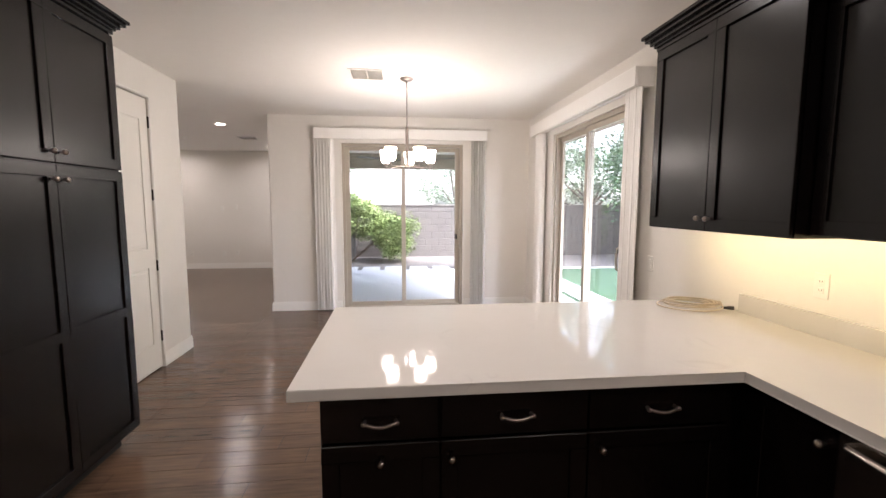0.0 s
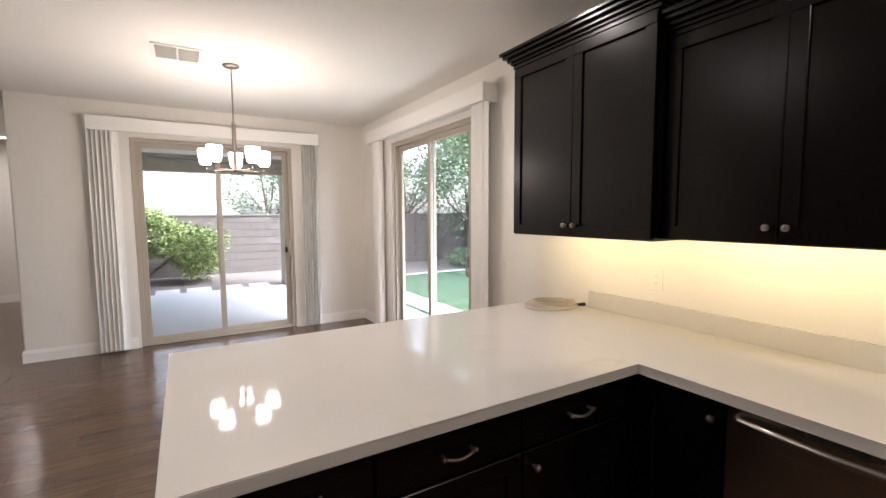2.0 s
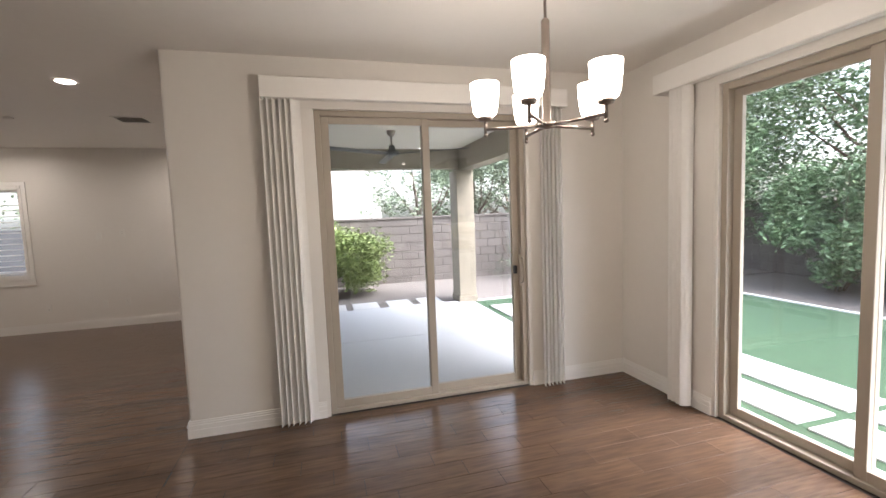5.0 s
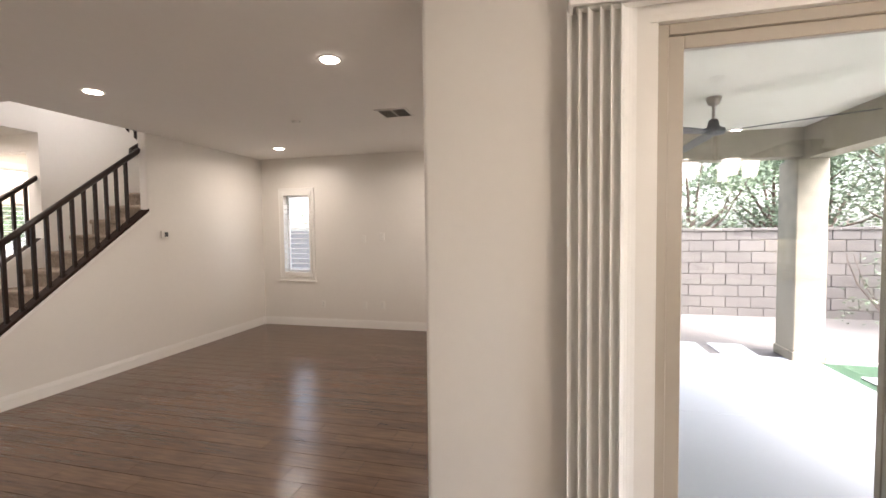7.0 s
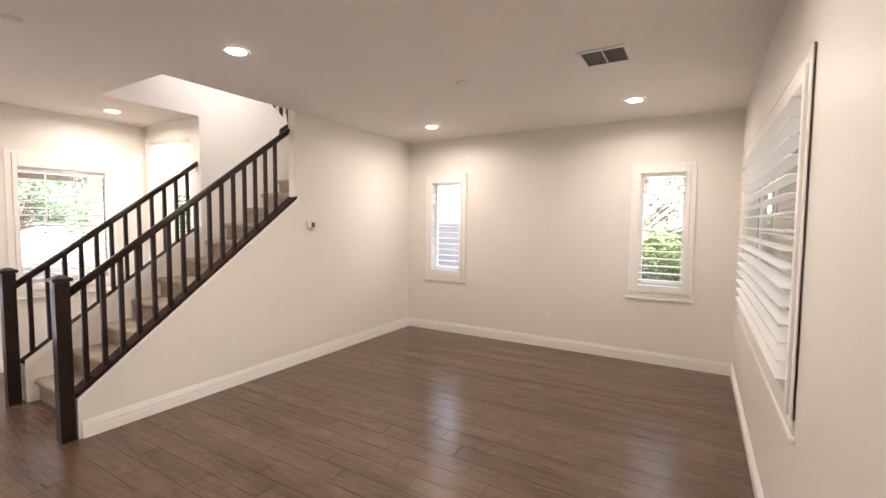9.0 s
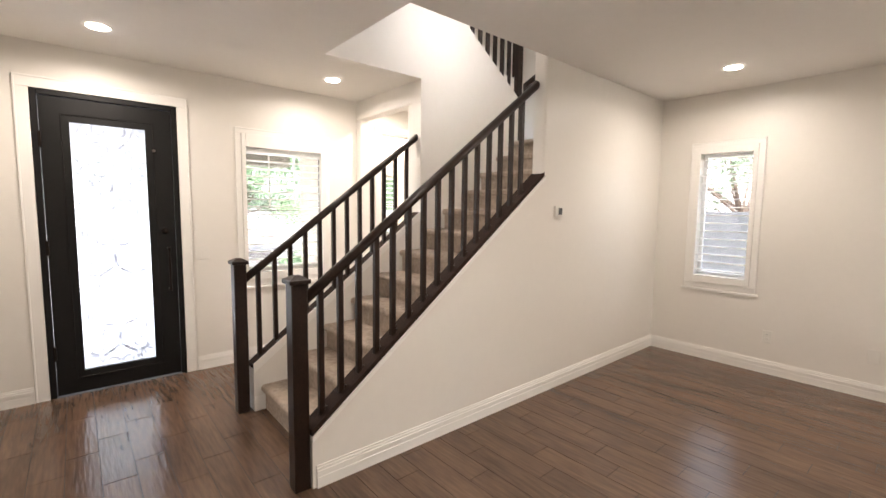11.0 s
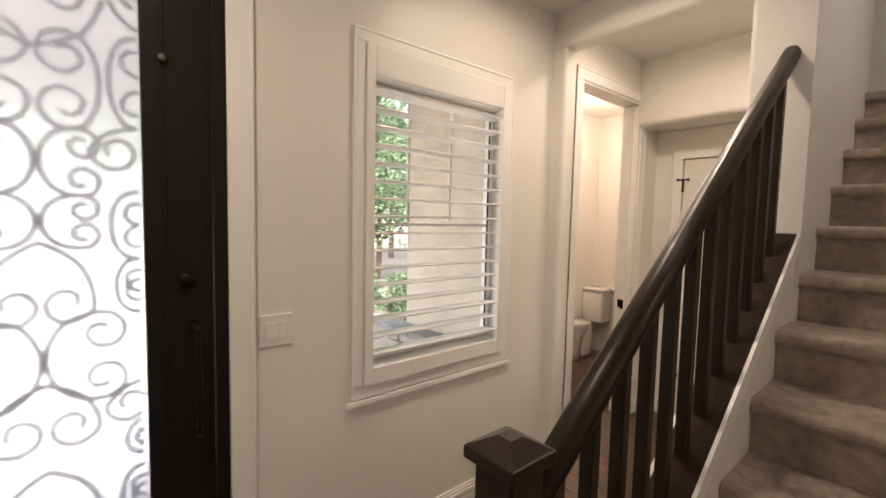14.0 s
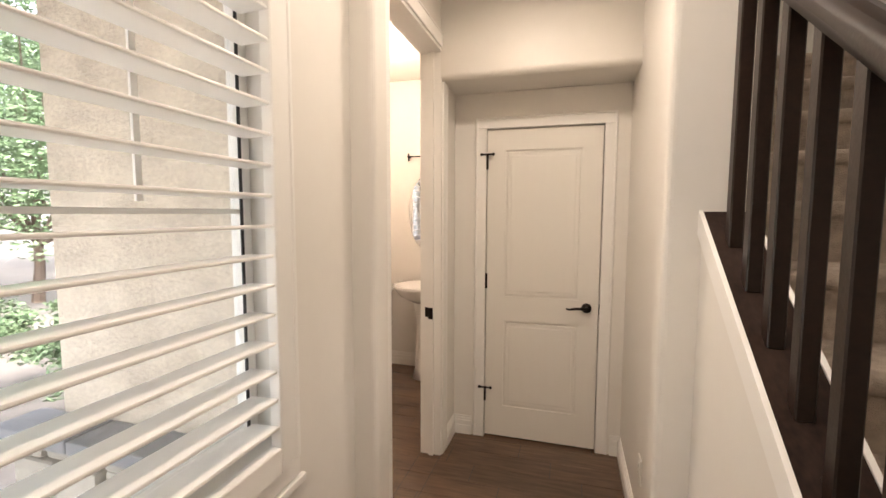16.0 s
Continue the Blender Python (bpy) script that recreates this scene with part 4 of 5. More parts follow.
def front(parent, name, axis, f, s, a0, a1, z0, z1, shaker=True, rails=()):
    """A cabinet door or drawer front standing 20 mm proud of f."""
    bm = B()

    def bx(p0, p1, d0, d1, q0, q1, b=0.0):
        lo, hi = sorted((f + s * d0, f + s * d1))
        return box(bm, lo, hi, p0, p1, q0, q1, b) if axis == "x" else box(bm, p0, p1, lo, hi, q0, q1, b)
    if not shaker:
        bx(a0, a1, 0.001, 0.020, z0, z1, 0.003)
        return part(name, bm, M_CAB, parent)
    w = 0.058
    lo, hi = sorted((f + s * 0.001, f + s * 0.020))
    stops = [z0 + w] + [q for r in rails for q in (r - w / 2, r + w / 2)] + [z1 - w]
    cells(bm, [a0, a1, a0 + w, a1 - w], [z0, z1] + stops, lo, hi, axis, [(a0 + w, a1 - w, stops[k], stops[k + 1]) for k in range(0, len(stops), 2)])
    bmesh.ops.remove_doubles(bm, verts=bm.verts[:], dist=1e-5)
    bmesh.ops.dissolve_limit(bm, angle_limit=0.01, verts=bm.verts[:], edges=bm.edges[:])
    bmesh.ops.bevel(bm, geom=[e for e in bm.edges if e.calc_face_angle(0) > 0.5], offset=0.0025, segments=1, affect="EDGES")
    leaf_ = part(name, bm, M_CAB, parent)
    bm = B()
    bx(a0 + w - 0.004, a1 - w + 0.004, 0.001, 0.009, z0 + w - 0.004, z1 - w + 0.004)
    part("inset_panel", bm, M_CAB, leaf_)
    return leaf_


def crown(bm, axis, f, s, a0, a1, z0, z1, out, ends=(), back=0.3):
    """A stepped crown moulding that grows outward as it rises; ends: sides on which it returns to the wall."""
    steps = [(0.0, 0.22, 0.15), (0.22, 0.38, 0.30), (0.38, 0.60, 0.52), (0.60, 0.80, 0.80), (0.80, 1.0, 1.0)]
    for q0, q1, o in steps:
        d = out * o
        p0, p1 = a0 - (d if 0 in ends else 0), a1 + (d if 1 in ends else 0)
        lo, hi = sorted((f + s * d, f - s * back))
        zz0, zz1 = z0 + (z1 - z0) * q0, z0 + (z1 - z0) * q1
        if axis == "x":
            box(bm, lo, hi, p0, p1, zz0, zz1, 0.003)
        else:
            box(bm, p0, p1, lo, hi, zz0, zz1, 0.003)


# the kitchen is laid out from the inner corner of its walls, then set in place
KX, KY = -0.092, -0.118
before_kitchen = set(scene.objects)


# peninsula base cabinets
def base_unit(x0, x1, label, door_knob, kx, handle=True, top=0.70):
    c = thing("base_cabinet", ((x0 + x1) / 2, 0.9, 0), label, "base cabinet", "peninsula base cabinets")
    bm = B()
    box(bm, x0, x1, 0.352, 0.925, 0.10, 0.879)
    part("body", bm, M_CAB, c)
    bm = B()
    box(bm, x0, x1, 0.42, 0.92, 0.0, 0.10)
    part("plinth", bm, M_KICK, c)
    dr = front(c, "drawer", "y", 0.352, -1, x0 + 0.004, x1 - 0.004, top + 0.010, 0.868, False)
    if handle:
        pull(dr, ((x0 + x1) / 2, 0.332, 0.785), (1, 0, 0), (0, -1, 0))
    d = front(c, "door", "y", 0.352, -1, x0 + 0.004, x1 - 0.004, 0.108, top - 0.002)
    if door_knob:
        knob(d, (kx, 0.332, 0.64), (0, -1, 0))
    return c


base_unit(0.775, 1.185, "dark espresso base cabinet with drawer at the peninsula end", True, 0.98)
base_unit(1.187, 1.725, "dark espresso base cabinet with drawer in mid peninsula", True, 1.225)
base_unit(1.727, 2.27, "dark espresso base cabinet with drawer beside the corner", True, 1.775)
bm = B()
box(bm, 0.715, 2.985, 0.93, 1.05, 0.0, 0.878)
solid("wall_peninsula", bm, M_WALL, label="low white painted wall behind the peninsula cabinets")
cc = thing("corner_cabinet", (2.65, 0.3, 0), "dark espresso corner base cabinet beside the dishwasher", "base cabinet")
bm = B()
prism(bm, "z", 0.10, 0.879, [(2.272, 0.925), (2.98, 0.925), (2.98, -0.022), (2.352, -0.022), (2.352, 0.352), (2.272, 0.352)])
part("body", bm, M_CAB, cc)
bm = B()
box(bm, 2.42, 2.97, -0.02, 0.9, 0, 0.10)
part("plinth", bm, M_KICK, cc)
d = front(cc, "door", "x", 2.352, -1, -0.018, 0.30, 0.108, 0.868)
knob(d, (2.332, 0.02, 0.80), (-1, 0, 0))

dw = thing("dishwasher", (2.65, -0.33, 0), "stainless steel dishwasher with a curved bar handle under the counter", "dishwasher")
bm = B()
box(bm, 2.35, 2.95, -0.628, -0.026, 0.10, 0.872)
part("body", bm, M_BLACKPL, dw)
bm = B()
box(bm, 2.318, 2.349, -0.626, -0.028, 0.11, 0.874, 0.004)
dd = part("door", bm, M_STEEL, dw, "brushed steel door")
bm = B()
tube(bm, [(2.316, -0.06, 0.835), (2.285, -0.085, 0.842), (2.272, -0.20, 0.842), (2.266, -0.33, 0.840), (2.272, -0.46, 0.842), (2.285, -0.575, 0.842), (2.316, -0.60, 0.835)], 0.013, 10)
part("bar_handle", bm, M_STEEL, dd, "curved steel handle", True)
bm = B()
box(bm, 2.312, 2.3175, -0.39, -0.25, 0.850, 0.8738, 0.002)
part("vent", bm, M_BLACKPL, dd)
lg = thing("base_cabinet", (2.65, -1.2, 0), "dark espresso base cabinet beside the dishwasher", "base cabinet")
bm = B()
box(bm, 2.352, 2.98, -2.2, -0.631, 0.10, 0.879)
part("body", bm, M_CAB, lg)
bm = B()
box(bm, 2.42, 2.97, -2.2, -0.631, 0.0, 0.10)
part("plinth", bm, M_KICK, lg)
for y0, y1 in ((-1.15, -0.635), (-1.67, -1.155), (-2.195, -1.675)):
    front(lg, "drawer", "x", 2.352, -1, y0, y1, 0.71, 0.868, False)
    front(lg, "door", "x", 2.352, -1, y0, y1, 0.108, 0.70)

bm = B()
prism(bm, "z", 0.880, 0.920, [(0.680, 0.294), (2.296, 0.294), (2.296, -2.22), (2.984, -2.22), (2.984, 1.446), (0.680, 1.446)])
bmesh.ops.bevel(bm, geom=[e for e in bm.edges], offset=0.003, segments=2, affect="EDGES")
ct = solid("countertop", bm, M_QUARTZ, "", "cream quartz countertop with faint veins, L-shaped with a breakfast bar", "countertop")
bm = B()
box(bm, 2.962, 2.984, -2.22, 1.115, 0.9205, 1.022)
solid("backsplash", bm, M_QUARTZ, "", "low cream quartz backsplash along the wall", "backsplash")

# coiled cord
cord = thing("coiled_cord", (2.77, 1.25, 0.921), "coil of cream electrical cord with a black plug on the countertop", "electrical cord")
bm = B()
pts = []
rng = random.Random(4)
for i in range(6 * 28):
    a = 2 * math.pi * i / 28
    r = 0.125 + 0.026 * math.sin(a * 0.37) + 0.016 * math.sin(i * 0.11)
    pts.append((2.77 + r * 1.15 * math.cos(a), 1.25 + r * 0.95 * math.sin(a), 0.9275 + 0.0052 * i / 28 + 0.004 * (1 + math.sin(a * 0.9 + i * 0.05)) * min(1, i / 40)))
tube(bm, pts, 0.0038, 6)
part("cable", bm, M_CORD, cord, "", True)
bm = B()
tube(bm, [(2.90, 1.16, 0.933), (2.925, 1.135, 0.936), (2.945, 1.125, 0.936)], [0.006, 0.011, 0.012], 8)
part("plug", bm, M_BLACKPL, cord, "black plug", True)


# wall cabinets
def wall_unit(name, y0, y1, xf, zb, zt, zc, split, label, ends, knob_y):
    c = thing(name, ((xf + 2.985) / 2, (y0 + y1) / 2, zb), label, "wall cabinet", "wall cabinets")
    bm = B()
    box(bm, xf + 0.02, 2.985 - 0.002, y0, y1, zb, zt)
    part("body", bm, M_CAB, c)
    d1 = front(c, "door", "x", xf + 0.02, -1, y0 + 0.004, split - 0.002, zb + 0.004, zt - 0.01)
    d2 = front(c, "door", "x", xf + 0.02, -1, split + 0.002, y1 - 0.004, zb + 0.004, zt - 0.01)
    knob(d1, (xf, split - 0.032, zb + 0.065), (-1, 0, 0))
    knob(d2, (xf, split + 0.032, zb + 0.065), (-1, 0, 0))
    bm = B()
    crown(bm, "x", xf + 0.012, -1, y0, y1, zt - 0.008, zc, 0.075, ends, 0.25)
    part("crown_moulding", bm, M_CAB, c)
    return c


wall_unit("wall_cabinet", 0.442, 1.400, 2.575, 1.388, 2.42, 2.515, 0.92, "taller dark espresso two-door wall cabinet with crown moulding", (0, 1), 0.92)
w2 = wall_unit("wall_cabinet", -0.43, 0.438, 2.65, 1.398, 2.30, 2.40, -0.015, "lower dark espresso two-door wall cabinet beside the taller one", (), -0.015)
bm = B()
box(bm, 2.69, 2.955, -0.436, -0.4302, 1.40, 2.29)
part("side_panel", bm, M_PALE, w2, "pale unfinished side panel")

# tall pantry cabinet
tc = thing("tall_cabinet", (-0.9, 1.24, 0), "tall dark espresso pantry cabinet with four shaker doors", "tall cabinet")
bm = B()
box(bm, -1.245, -0.63, 0.72, 1.76, 0.10, 2.52)
part("body", bm, M_CAB, tc)
bm = B()
box(bm, -1.24, -0.70, 0.72, 1.70, 0.0, 0.10)
part("plinth", bm, M_KICK, tc)
for y0, y1, ky in ((0.724, 1.238, 1.205), (1.242, 1.756, 1.275)):
    d = front(tc, "upper_door", "x", -0.63, 1, y0, y1, 1.722, 2.50)
    knob(d, (-0.61, ky, 1.775), (1, 0, 0))
    d = front(tc, "lower_door", "x", -0.63, 1, y0, y1, 0.108, 1.712, rails=(0.86,))
    knob(d, (-0.61, ky, 1.64), (1, 0, 0))
bm = B()
crown(bm, "x", -0.622, 1, 0.72, 1.76, 2.512, 2.61, 0.075, (1,), 0.6)
part("crown_moulding", bm, M_CAB, tc)
tc2 = copy_thing(tc, Matrix.Translation((-0.9, 0.198, 0)))
tc2["label"] = "tall dark espresso pantry cabinet with four doors beside the first"

for ob in scene.objects:
    if ob not in before_kitchen and ob.parent is None:
        ob.location += Vector((KX, KY, 0))

# ---- lamps and ceiling fittings ----
for i, (cx, cy) in enumerate(CANS):
    if i == 0:
        can = thing("recessed_light", (cx, cy, CEIL), "lit round recessed ceiling light with a white trim ring", "recessed light", "recessed lights")
        bm = B()
        lathe(bm, (0, 0, 0), [(0.062, -0.001), (0.078, -0.006), (0.084, -0.004), (0.086, 0.0)], 28)
        part("trim_ring", bm, M_WHITEPL, can, "", True, local=True)
        bm = B()
        lathe(bm, (0, 0, 0), [(0.0002, -0.0085), (0.060, -0.0085), (0.064, -0.0062)], 28)
        part("lens", bm, M_LENS, can, "glowing lens", local=True)
    else:
        copy_thing(can, Matrix.Translation((cx, cy, CEIL)))
for o in [o for o in scene.objects if o.name.startswith("lens") or o.name.startswith("trim_ring")]:
    o.visible_shadow = False

ch = thing("chandelier", (1.064, 3.17, CEIL), "brushed nickel five-arm chandelier with lit opal glass shades", "chandelier")
C = (1.064, 3.17)
bm = B()
lathe(bm, (C[0], C[1], CEIL), [(0.012, -0.03), (0.05, -0.022), (0.064, -0.01), (0.066, 0.0)], 28)
part("canopy", bm, M_NICKEL, ch, "", True)
bm = B()
cyl(bm, (C[0], C[1], 2.16), (C[0], C[1], CEIL - 0.03), 0.0055)
for k in range(4):
    ball(bm, (C[0], C[1], CEIL - 0.04 - k * 0.014), 0.009, (1, 1, 0.6), 8, 6)
part("rod", bm, M_NICKEL, ch, "", True)
bm = B()
lathe(bm, (C[0], C[1], 1.87), [(0.006, 0.0), (0.030, 0.006), (0.034, 0.014), (0.034, 0.024), (0.016, 0.032), (0.016, 0.40), (0.009, 0.41)], 24)
part("hub", bm, M_NICKEL, ch, "", True)
for k in range(5):
    a = radians(10.6 + 72 * k)
    ca, sa = math.cos(a), math.sin(a)
    tip = (C[0] + 0.235 * ca, C[1] + 0.235 * sa)
    bm = B()
    cyl(bm, (C[0] + 0.03 * ca, C[1] + 0.03 * sa, 1.884), (tip[0], tip[1], 1.884), 0.0065, seg=10)
    cyl(bm, (tip[0], tip[1], 1.862), (tip[0], tip[1], 1.925), 0.007, seg=10)
    ball(bm, (tip[0], tip[1], 1.862), 0.009)
    arm = part("arm", bm, M_NICKEL, ch, "", True)
    bm = B()
    lathe(bm, (tip[0], tip[1], 1.915), [(0.008, 0.0), (0.026, 0.004), (0.030, 0.014), (0.028, 0.018)], 20)
    part("socket_cup", bm, M_NICKEL, arm, "", True)
    bm = B()
    lathe(bm, (tip[0], tip[1], 1.932), [(0.028, 0.0), (0.042, 0.010), (0.049, 0.032), (0.054, 0.08), (0.057, 0.128), (0.054, 0.128), (0.048, 0.04), (0.03, 0.012)], 28)
    sh = part("shade", bm, M_SHADE, arm, "lit opal glass shade", True)
    sh.visible_shadow = False


# vent hollow painted on a flat sheet: dark as in shade, pale as if lit
M_DUCT_SHADED = mat("shaded_duct", (0.07, 0.065, 0.06), 0.7)
M_DUCT_LIT = mat("lit_duct", (0.62, 0.60, 0.57), 0.7)


def vent(name, x0, x1, y0, y1, n, label, mat_=M_WHITEPL, lean=-0.009, duct=None):
    v = thing(name, ((x0 + x1) / 2, (y0 + y1) / 2, CEIL), label, "ceiling vent", "ceiling vents")
    bm = B()
    e = 0.028
    for a0, a1, b0, b1 in ((x0, x1, y0, y0 + e), (x0, x1, y1 - e, y1), (x0, x0 + e, y0 + e, y1 - e), (x1 - e, x1, y0 + e, y1 - e)):
        box(bm, a0, a1, b0, b1, CEIL - 0.009, CEIL - 0.0005, 0.002)
    box(bm, (x0 + x1) / 2 - 0.006, (x0 + x1) / 2 + 0.006, y0 + e, y1 - e, CEIL - 0.009, CEIL - 0.002)
    part("frame", bm, mat_, v)
    # flat sheet behind the slats, its colour standing in for the hollow's shade
    bm = B()
    box(bm, x0 + e, x1 - e, y0 + e, y1 - e, CEIL - 0.002, CEIL - 0.0004)
    part("duct", bm, duct or M_DUCT_SHADED, v)
    for k in range(n):
        y = y0 + e + (y1 - y0 - 2 * e) * (k + 0.5) / n
        bm = B()
        prism(bm, "x", x0 + e, x1 - e, [(y + lean - 0.0015, CEIL - 0.011), (y + lean + 0.0015, CEIL - 0.011), (y - lean + 0.0015, CEIL - 0.003), (y - lean - 0.0015, CEIL - 0.003)])
        part("slat", bm, mat_, v)


vent("ceiling_vent", 0.52, 0.86, 2.90, 3.25, 13, "white square ceiling vent near the chandelier", lean=-0.003, duct=M_DUCT_LIT)
vent("ceiling_vent", -1.93, -1.60, 7.18, 7.50, 12, "white ceiling vent in the living room")
vent("ceiling_vent", -6.05, -5.75, 4.30, 4.60, 12, "white ceiling vent near the entry")
for cx, cy in ((-2.91, 7.36), (-4.66, 5.05)):
    s = thing("smoke_detector", (cx, cy, CEIL), "round white smoke detector on the ceiling", "smoke detector", "smoke detectors")
    bm = B()
    lathe(bm, (cx, cy, CEIL), [(0.0, -0.022), (0.030, -0.022), (0.045, -0.014), (0.048, 0.0)], 24)
    part("cover", bm, M_WHITEPL, s, "", True)


# ---- wall plates ----
def plate(name, axis, f, s, a, z, w, h, kind_, label):
    p = thing(name, (a, f, z) if axis == "y" else (f, a, z), label, kind_, kind_ + "s")

    def bx(bm, p0, p1, d0, d1, q0, q1, b=0.0):
        lo, hi = sorted((f + s * d0, f + s * d1))
        return box(bm, lo, hi, p0, p1, q0, q1, b) if axis == "x" else box(bm, p0, p1, lo, hi, q0, q1, b)
    bm = B()
    bx(bm, a - w / 2, a + w / 2, 0.0, 0.006, z - h / 2, z + h / 2, 0.002)
    part("plate", bm, M_WHITEPL, p)
    n = max(1, round(w / 0.046) - (1 if w > 0.06 else 0)) if "switch" in kind_ else 1
    if "switch" in kind_:
        n = max(1, round((w - 0.03) / 0.046))
        for k in range(n):
            c = a - (n - 1) * 0.023 + k * 0.046
            bm = B()
            bx(bm, c - 0.016, c + 0.016, 0.006, 0.009, z - 0.033, z + 0.033, 0.0015)
            part("rocker", bm, M_WHITEPL, p)
    elif "outlet" in kind_:
        for dz in (-0.02, 0.02):
            bm = B()
            bx(bm, a - 0.015, a + 0.015, 0.006, 0.0085, z + dz - 0.013, z + dz + 0.013, 0.0015)
            so = part("socket", bm, M_WHITEPL, p)
            bm = B()
            for da in (-0.006, 0.006):
                bx(bm, a + da - 0.0012, a + da + 0.0012, 0.0086, 0.0090, z + dz - 0.002, z + dz + 0.006)
            part("slots", bm, M_BLACKPL, so)
    return p


plate("light_switch", "x", XW, 1, 5.325, 1.108, 0.12, 0.118, "light switch", "white double light switch beside the front door")
plate("outlet", "x", XE, -1, 0.55, 1.150, 0.072, 0.118, "outlet", "white outlet above the backsplash under the taller cabinet")
plate("outlet", "x", XE, -1, -0.475, 1.17, 0.072, 0.118, "outlet", "white outlet above the backsplash beside a switch")
plate("light_switch", "x", XE, -1, -0.555, 1.17, 0.072, 0.118, "light switch", "white rocker switch beside an outlet above the backsplash")
plate("light_switch", "x", XE, -1, 1.90, 1.07, 0.072, 0.118, "light switch", "white switch beside the side door blinds")
for a, z, k, lb in ((-2.78, 1.45, "outlet", "white outlet high on the living room wall"), (-3.09, 1.41, "blank plate", "white blank plate high on the living room wall"),
                    (-3.82, 0.36, "outlet", "white outlet low on the living room wall under the window"), (-3.09, 0.36, "blank plate", "white low blank plate on the living room wall"),
                    (-2.79, 0.37, "outlet", "white low outlet beside a blank plate")):
    plate("outlet" if k == "outlet" else "blank_plate", "y", YL, -1, a, z, 0.072, 0.118, k, lb)
plate("outlet", "x", -6.19, -1, 7.6, 0.36, 0.072, 0.118, "outlet", "white outlet low on the small hall wall")
th = thing("thermostat", (XS, 7.53, 1.534), "white thermostat with a small grey screen on the stair wall", "thermostat")
bm = B()
box(bm, XS, XS + 0.024, 7.475, 7.585, 1.49, 1.578, 0.005, 2)
part("case", bm, M_WHITEPL, th)
bm = B()
box(bm, XS + 0.024, XS + 0.0255, 7.515, 7.565, 1.505, 1.560)
part("screen", bm, M_FAN, th, "small grey screen")

# ---- bathroom ----
tl = thing("toilet", (-8.39, 9.25, 0), "white porcelain toilet with a closed lid beside the bathroom wall", "toilet")
bm = B()
box(bm, -8.60, -8.18, 9.28, 9.48, 0.38, 0.74, 0.03, 3)
part("tank", bm, M_PORC, tl, "", True)
bm = B()
box(bm, -8.61, -8.165, 9.265, 9.49, 0.742, 0.775, 0.012, 2)
part("tank_lid", bm, M_PORC, tl, "", True)
bm = B()
lathe(bm, (-8.39, 9.02, 0), [(0.11, 0.0), (0.10, 0.12), (0.12, 0.22), (0.18, 0.36), (0.19, 0.39)], 28)
box(bm, -8.49, -8.29, 9.10, 9.30, 0.0, 0.36, 0.03, 2)
part("bowl", bm, M_PORC, tl, "", True)
bm = B()
lathe(bm, (-8.39, 9.02, 0), [(0.19, 0.392), (0.20, 0.40), (0.195, 0.425), (0.001, 0.43)], 28)
part("seat_lid", bm, M_PORC, tl, "", True)
sk = thing("pedestal_sink", (-7.72, 9.22, 0), "white porcelain pedestal sink against the bathroom wall", "pedestal sink")
bm = B()
lathe(bm, (-7.78, 9.24, 0), [(0.10, 0.0), (0.075, 0.1), (0.065, 0.5), (0.09, 0.70)], 24)
part("pedestal", bm, M_PORC, sk, "", True)
bm = B()
lathe(bm, (-7.78, 9.22, 0.70), [(0.08, 0.0), (0.20, 0.06), (0.255, 0.13), (0.265, 0.16), (0.235, 0.16), (0.16, 0.09), (0.001, 0.05)], 32)
part("basin", bm, M_PORC, sk, "", True)
mr = thing("oval_mirror", (-7.78, 9.49, 1.5), "frameless oval mirror over the pedestal sink", "mirror")
bm = B()
bmesh.ops.create_cone(bm, cap_ends=True, segments=48, radius1=0.38, radius2=0.38, depth=0.008,
                      matrix=Matrix.LocRotScale((-7.74, 9.494, 1.5), Euler((radians(90), 0, 0)), (0.72, 1.05, 1)))
part("glass", bm, M_MIRROR, mr, "silvered mirror glass")
tb = thing("towel_hook", (-7.80, 9.44, 2.03), "small dark bar fitting high on the bathroom wall", "towel hook")
bm = B()
cyl(bm, (-8.0, 9.46, 2.03), (-7.75, 9.46, 2.03), 0.006, seg=8)
cyl(bm, (-8.0, 9.499, 2.03), (-8.0, 9.45, 2.03), 0.012, seg=8)
cyl(bm, (-8.0, 9.46, 1.99), (-8.0, 9.46, 2.06), 0.008, seg=8)
part("bar", bm, M_BRONZE, tb)

# ---- patio and garden ----
bm = B()
box(bm, -400, 400, -400, 400, -0.42, -0.40)
solid("ground_far", bm, M_GRAVEL, label="pale desert ground out to the horizon")
bm = B()
cells(bm, [-7.5, XL + 0.1, XE + 0.1, 60, -60], [-60, -4.0, 3.5, YN + 0.1, YL + 0.1, 60], -0.4, -0.10, "z",
      [(XW - 2.1, XE + 0.1, -4.0, YN + 0.1), (-60, XL + 0.1, 3.5, YL + 0.1)])
solid("ground", bm, M_GRAVEL, label="tan gravel garden ground")
bm = B()
for x0, x1, y0, y1 in ((-0.6, 2.80, 5.23, 7.23), (-0.6, 2.60, 7.236, 9.17), (2.60, 2.80, 7.236, 9.1)):
    box(bm, x0, x1 - 0.004, y0, y1, -0.12, -0.05, 0.004)
solid("pavement_patio", bm, M_SLAB, label="pale grey concrete patio slab with control joints")
bm = B()
box(bm, -4.0, 10.28, 9.176, 11.9, -0.11, -0.066)
solid("ground_gravel", bm, M_GRAVEL, label="grey-brown gravel bed along the garden wall")
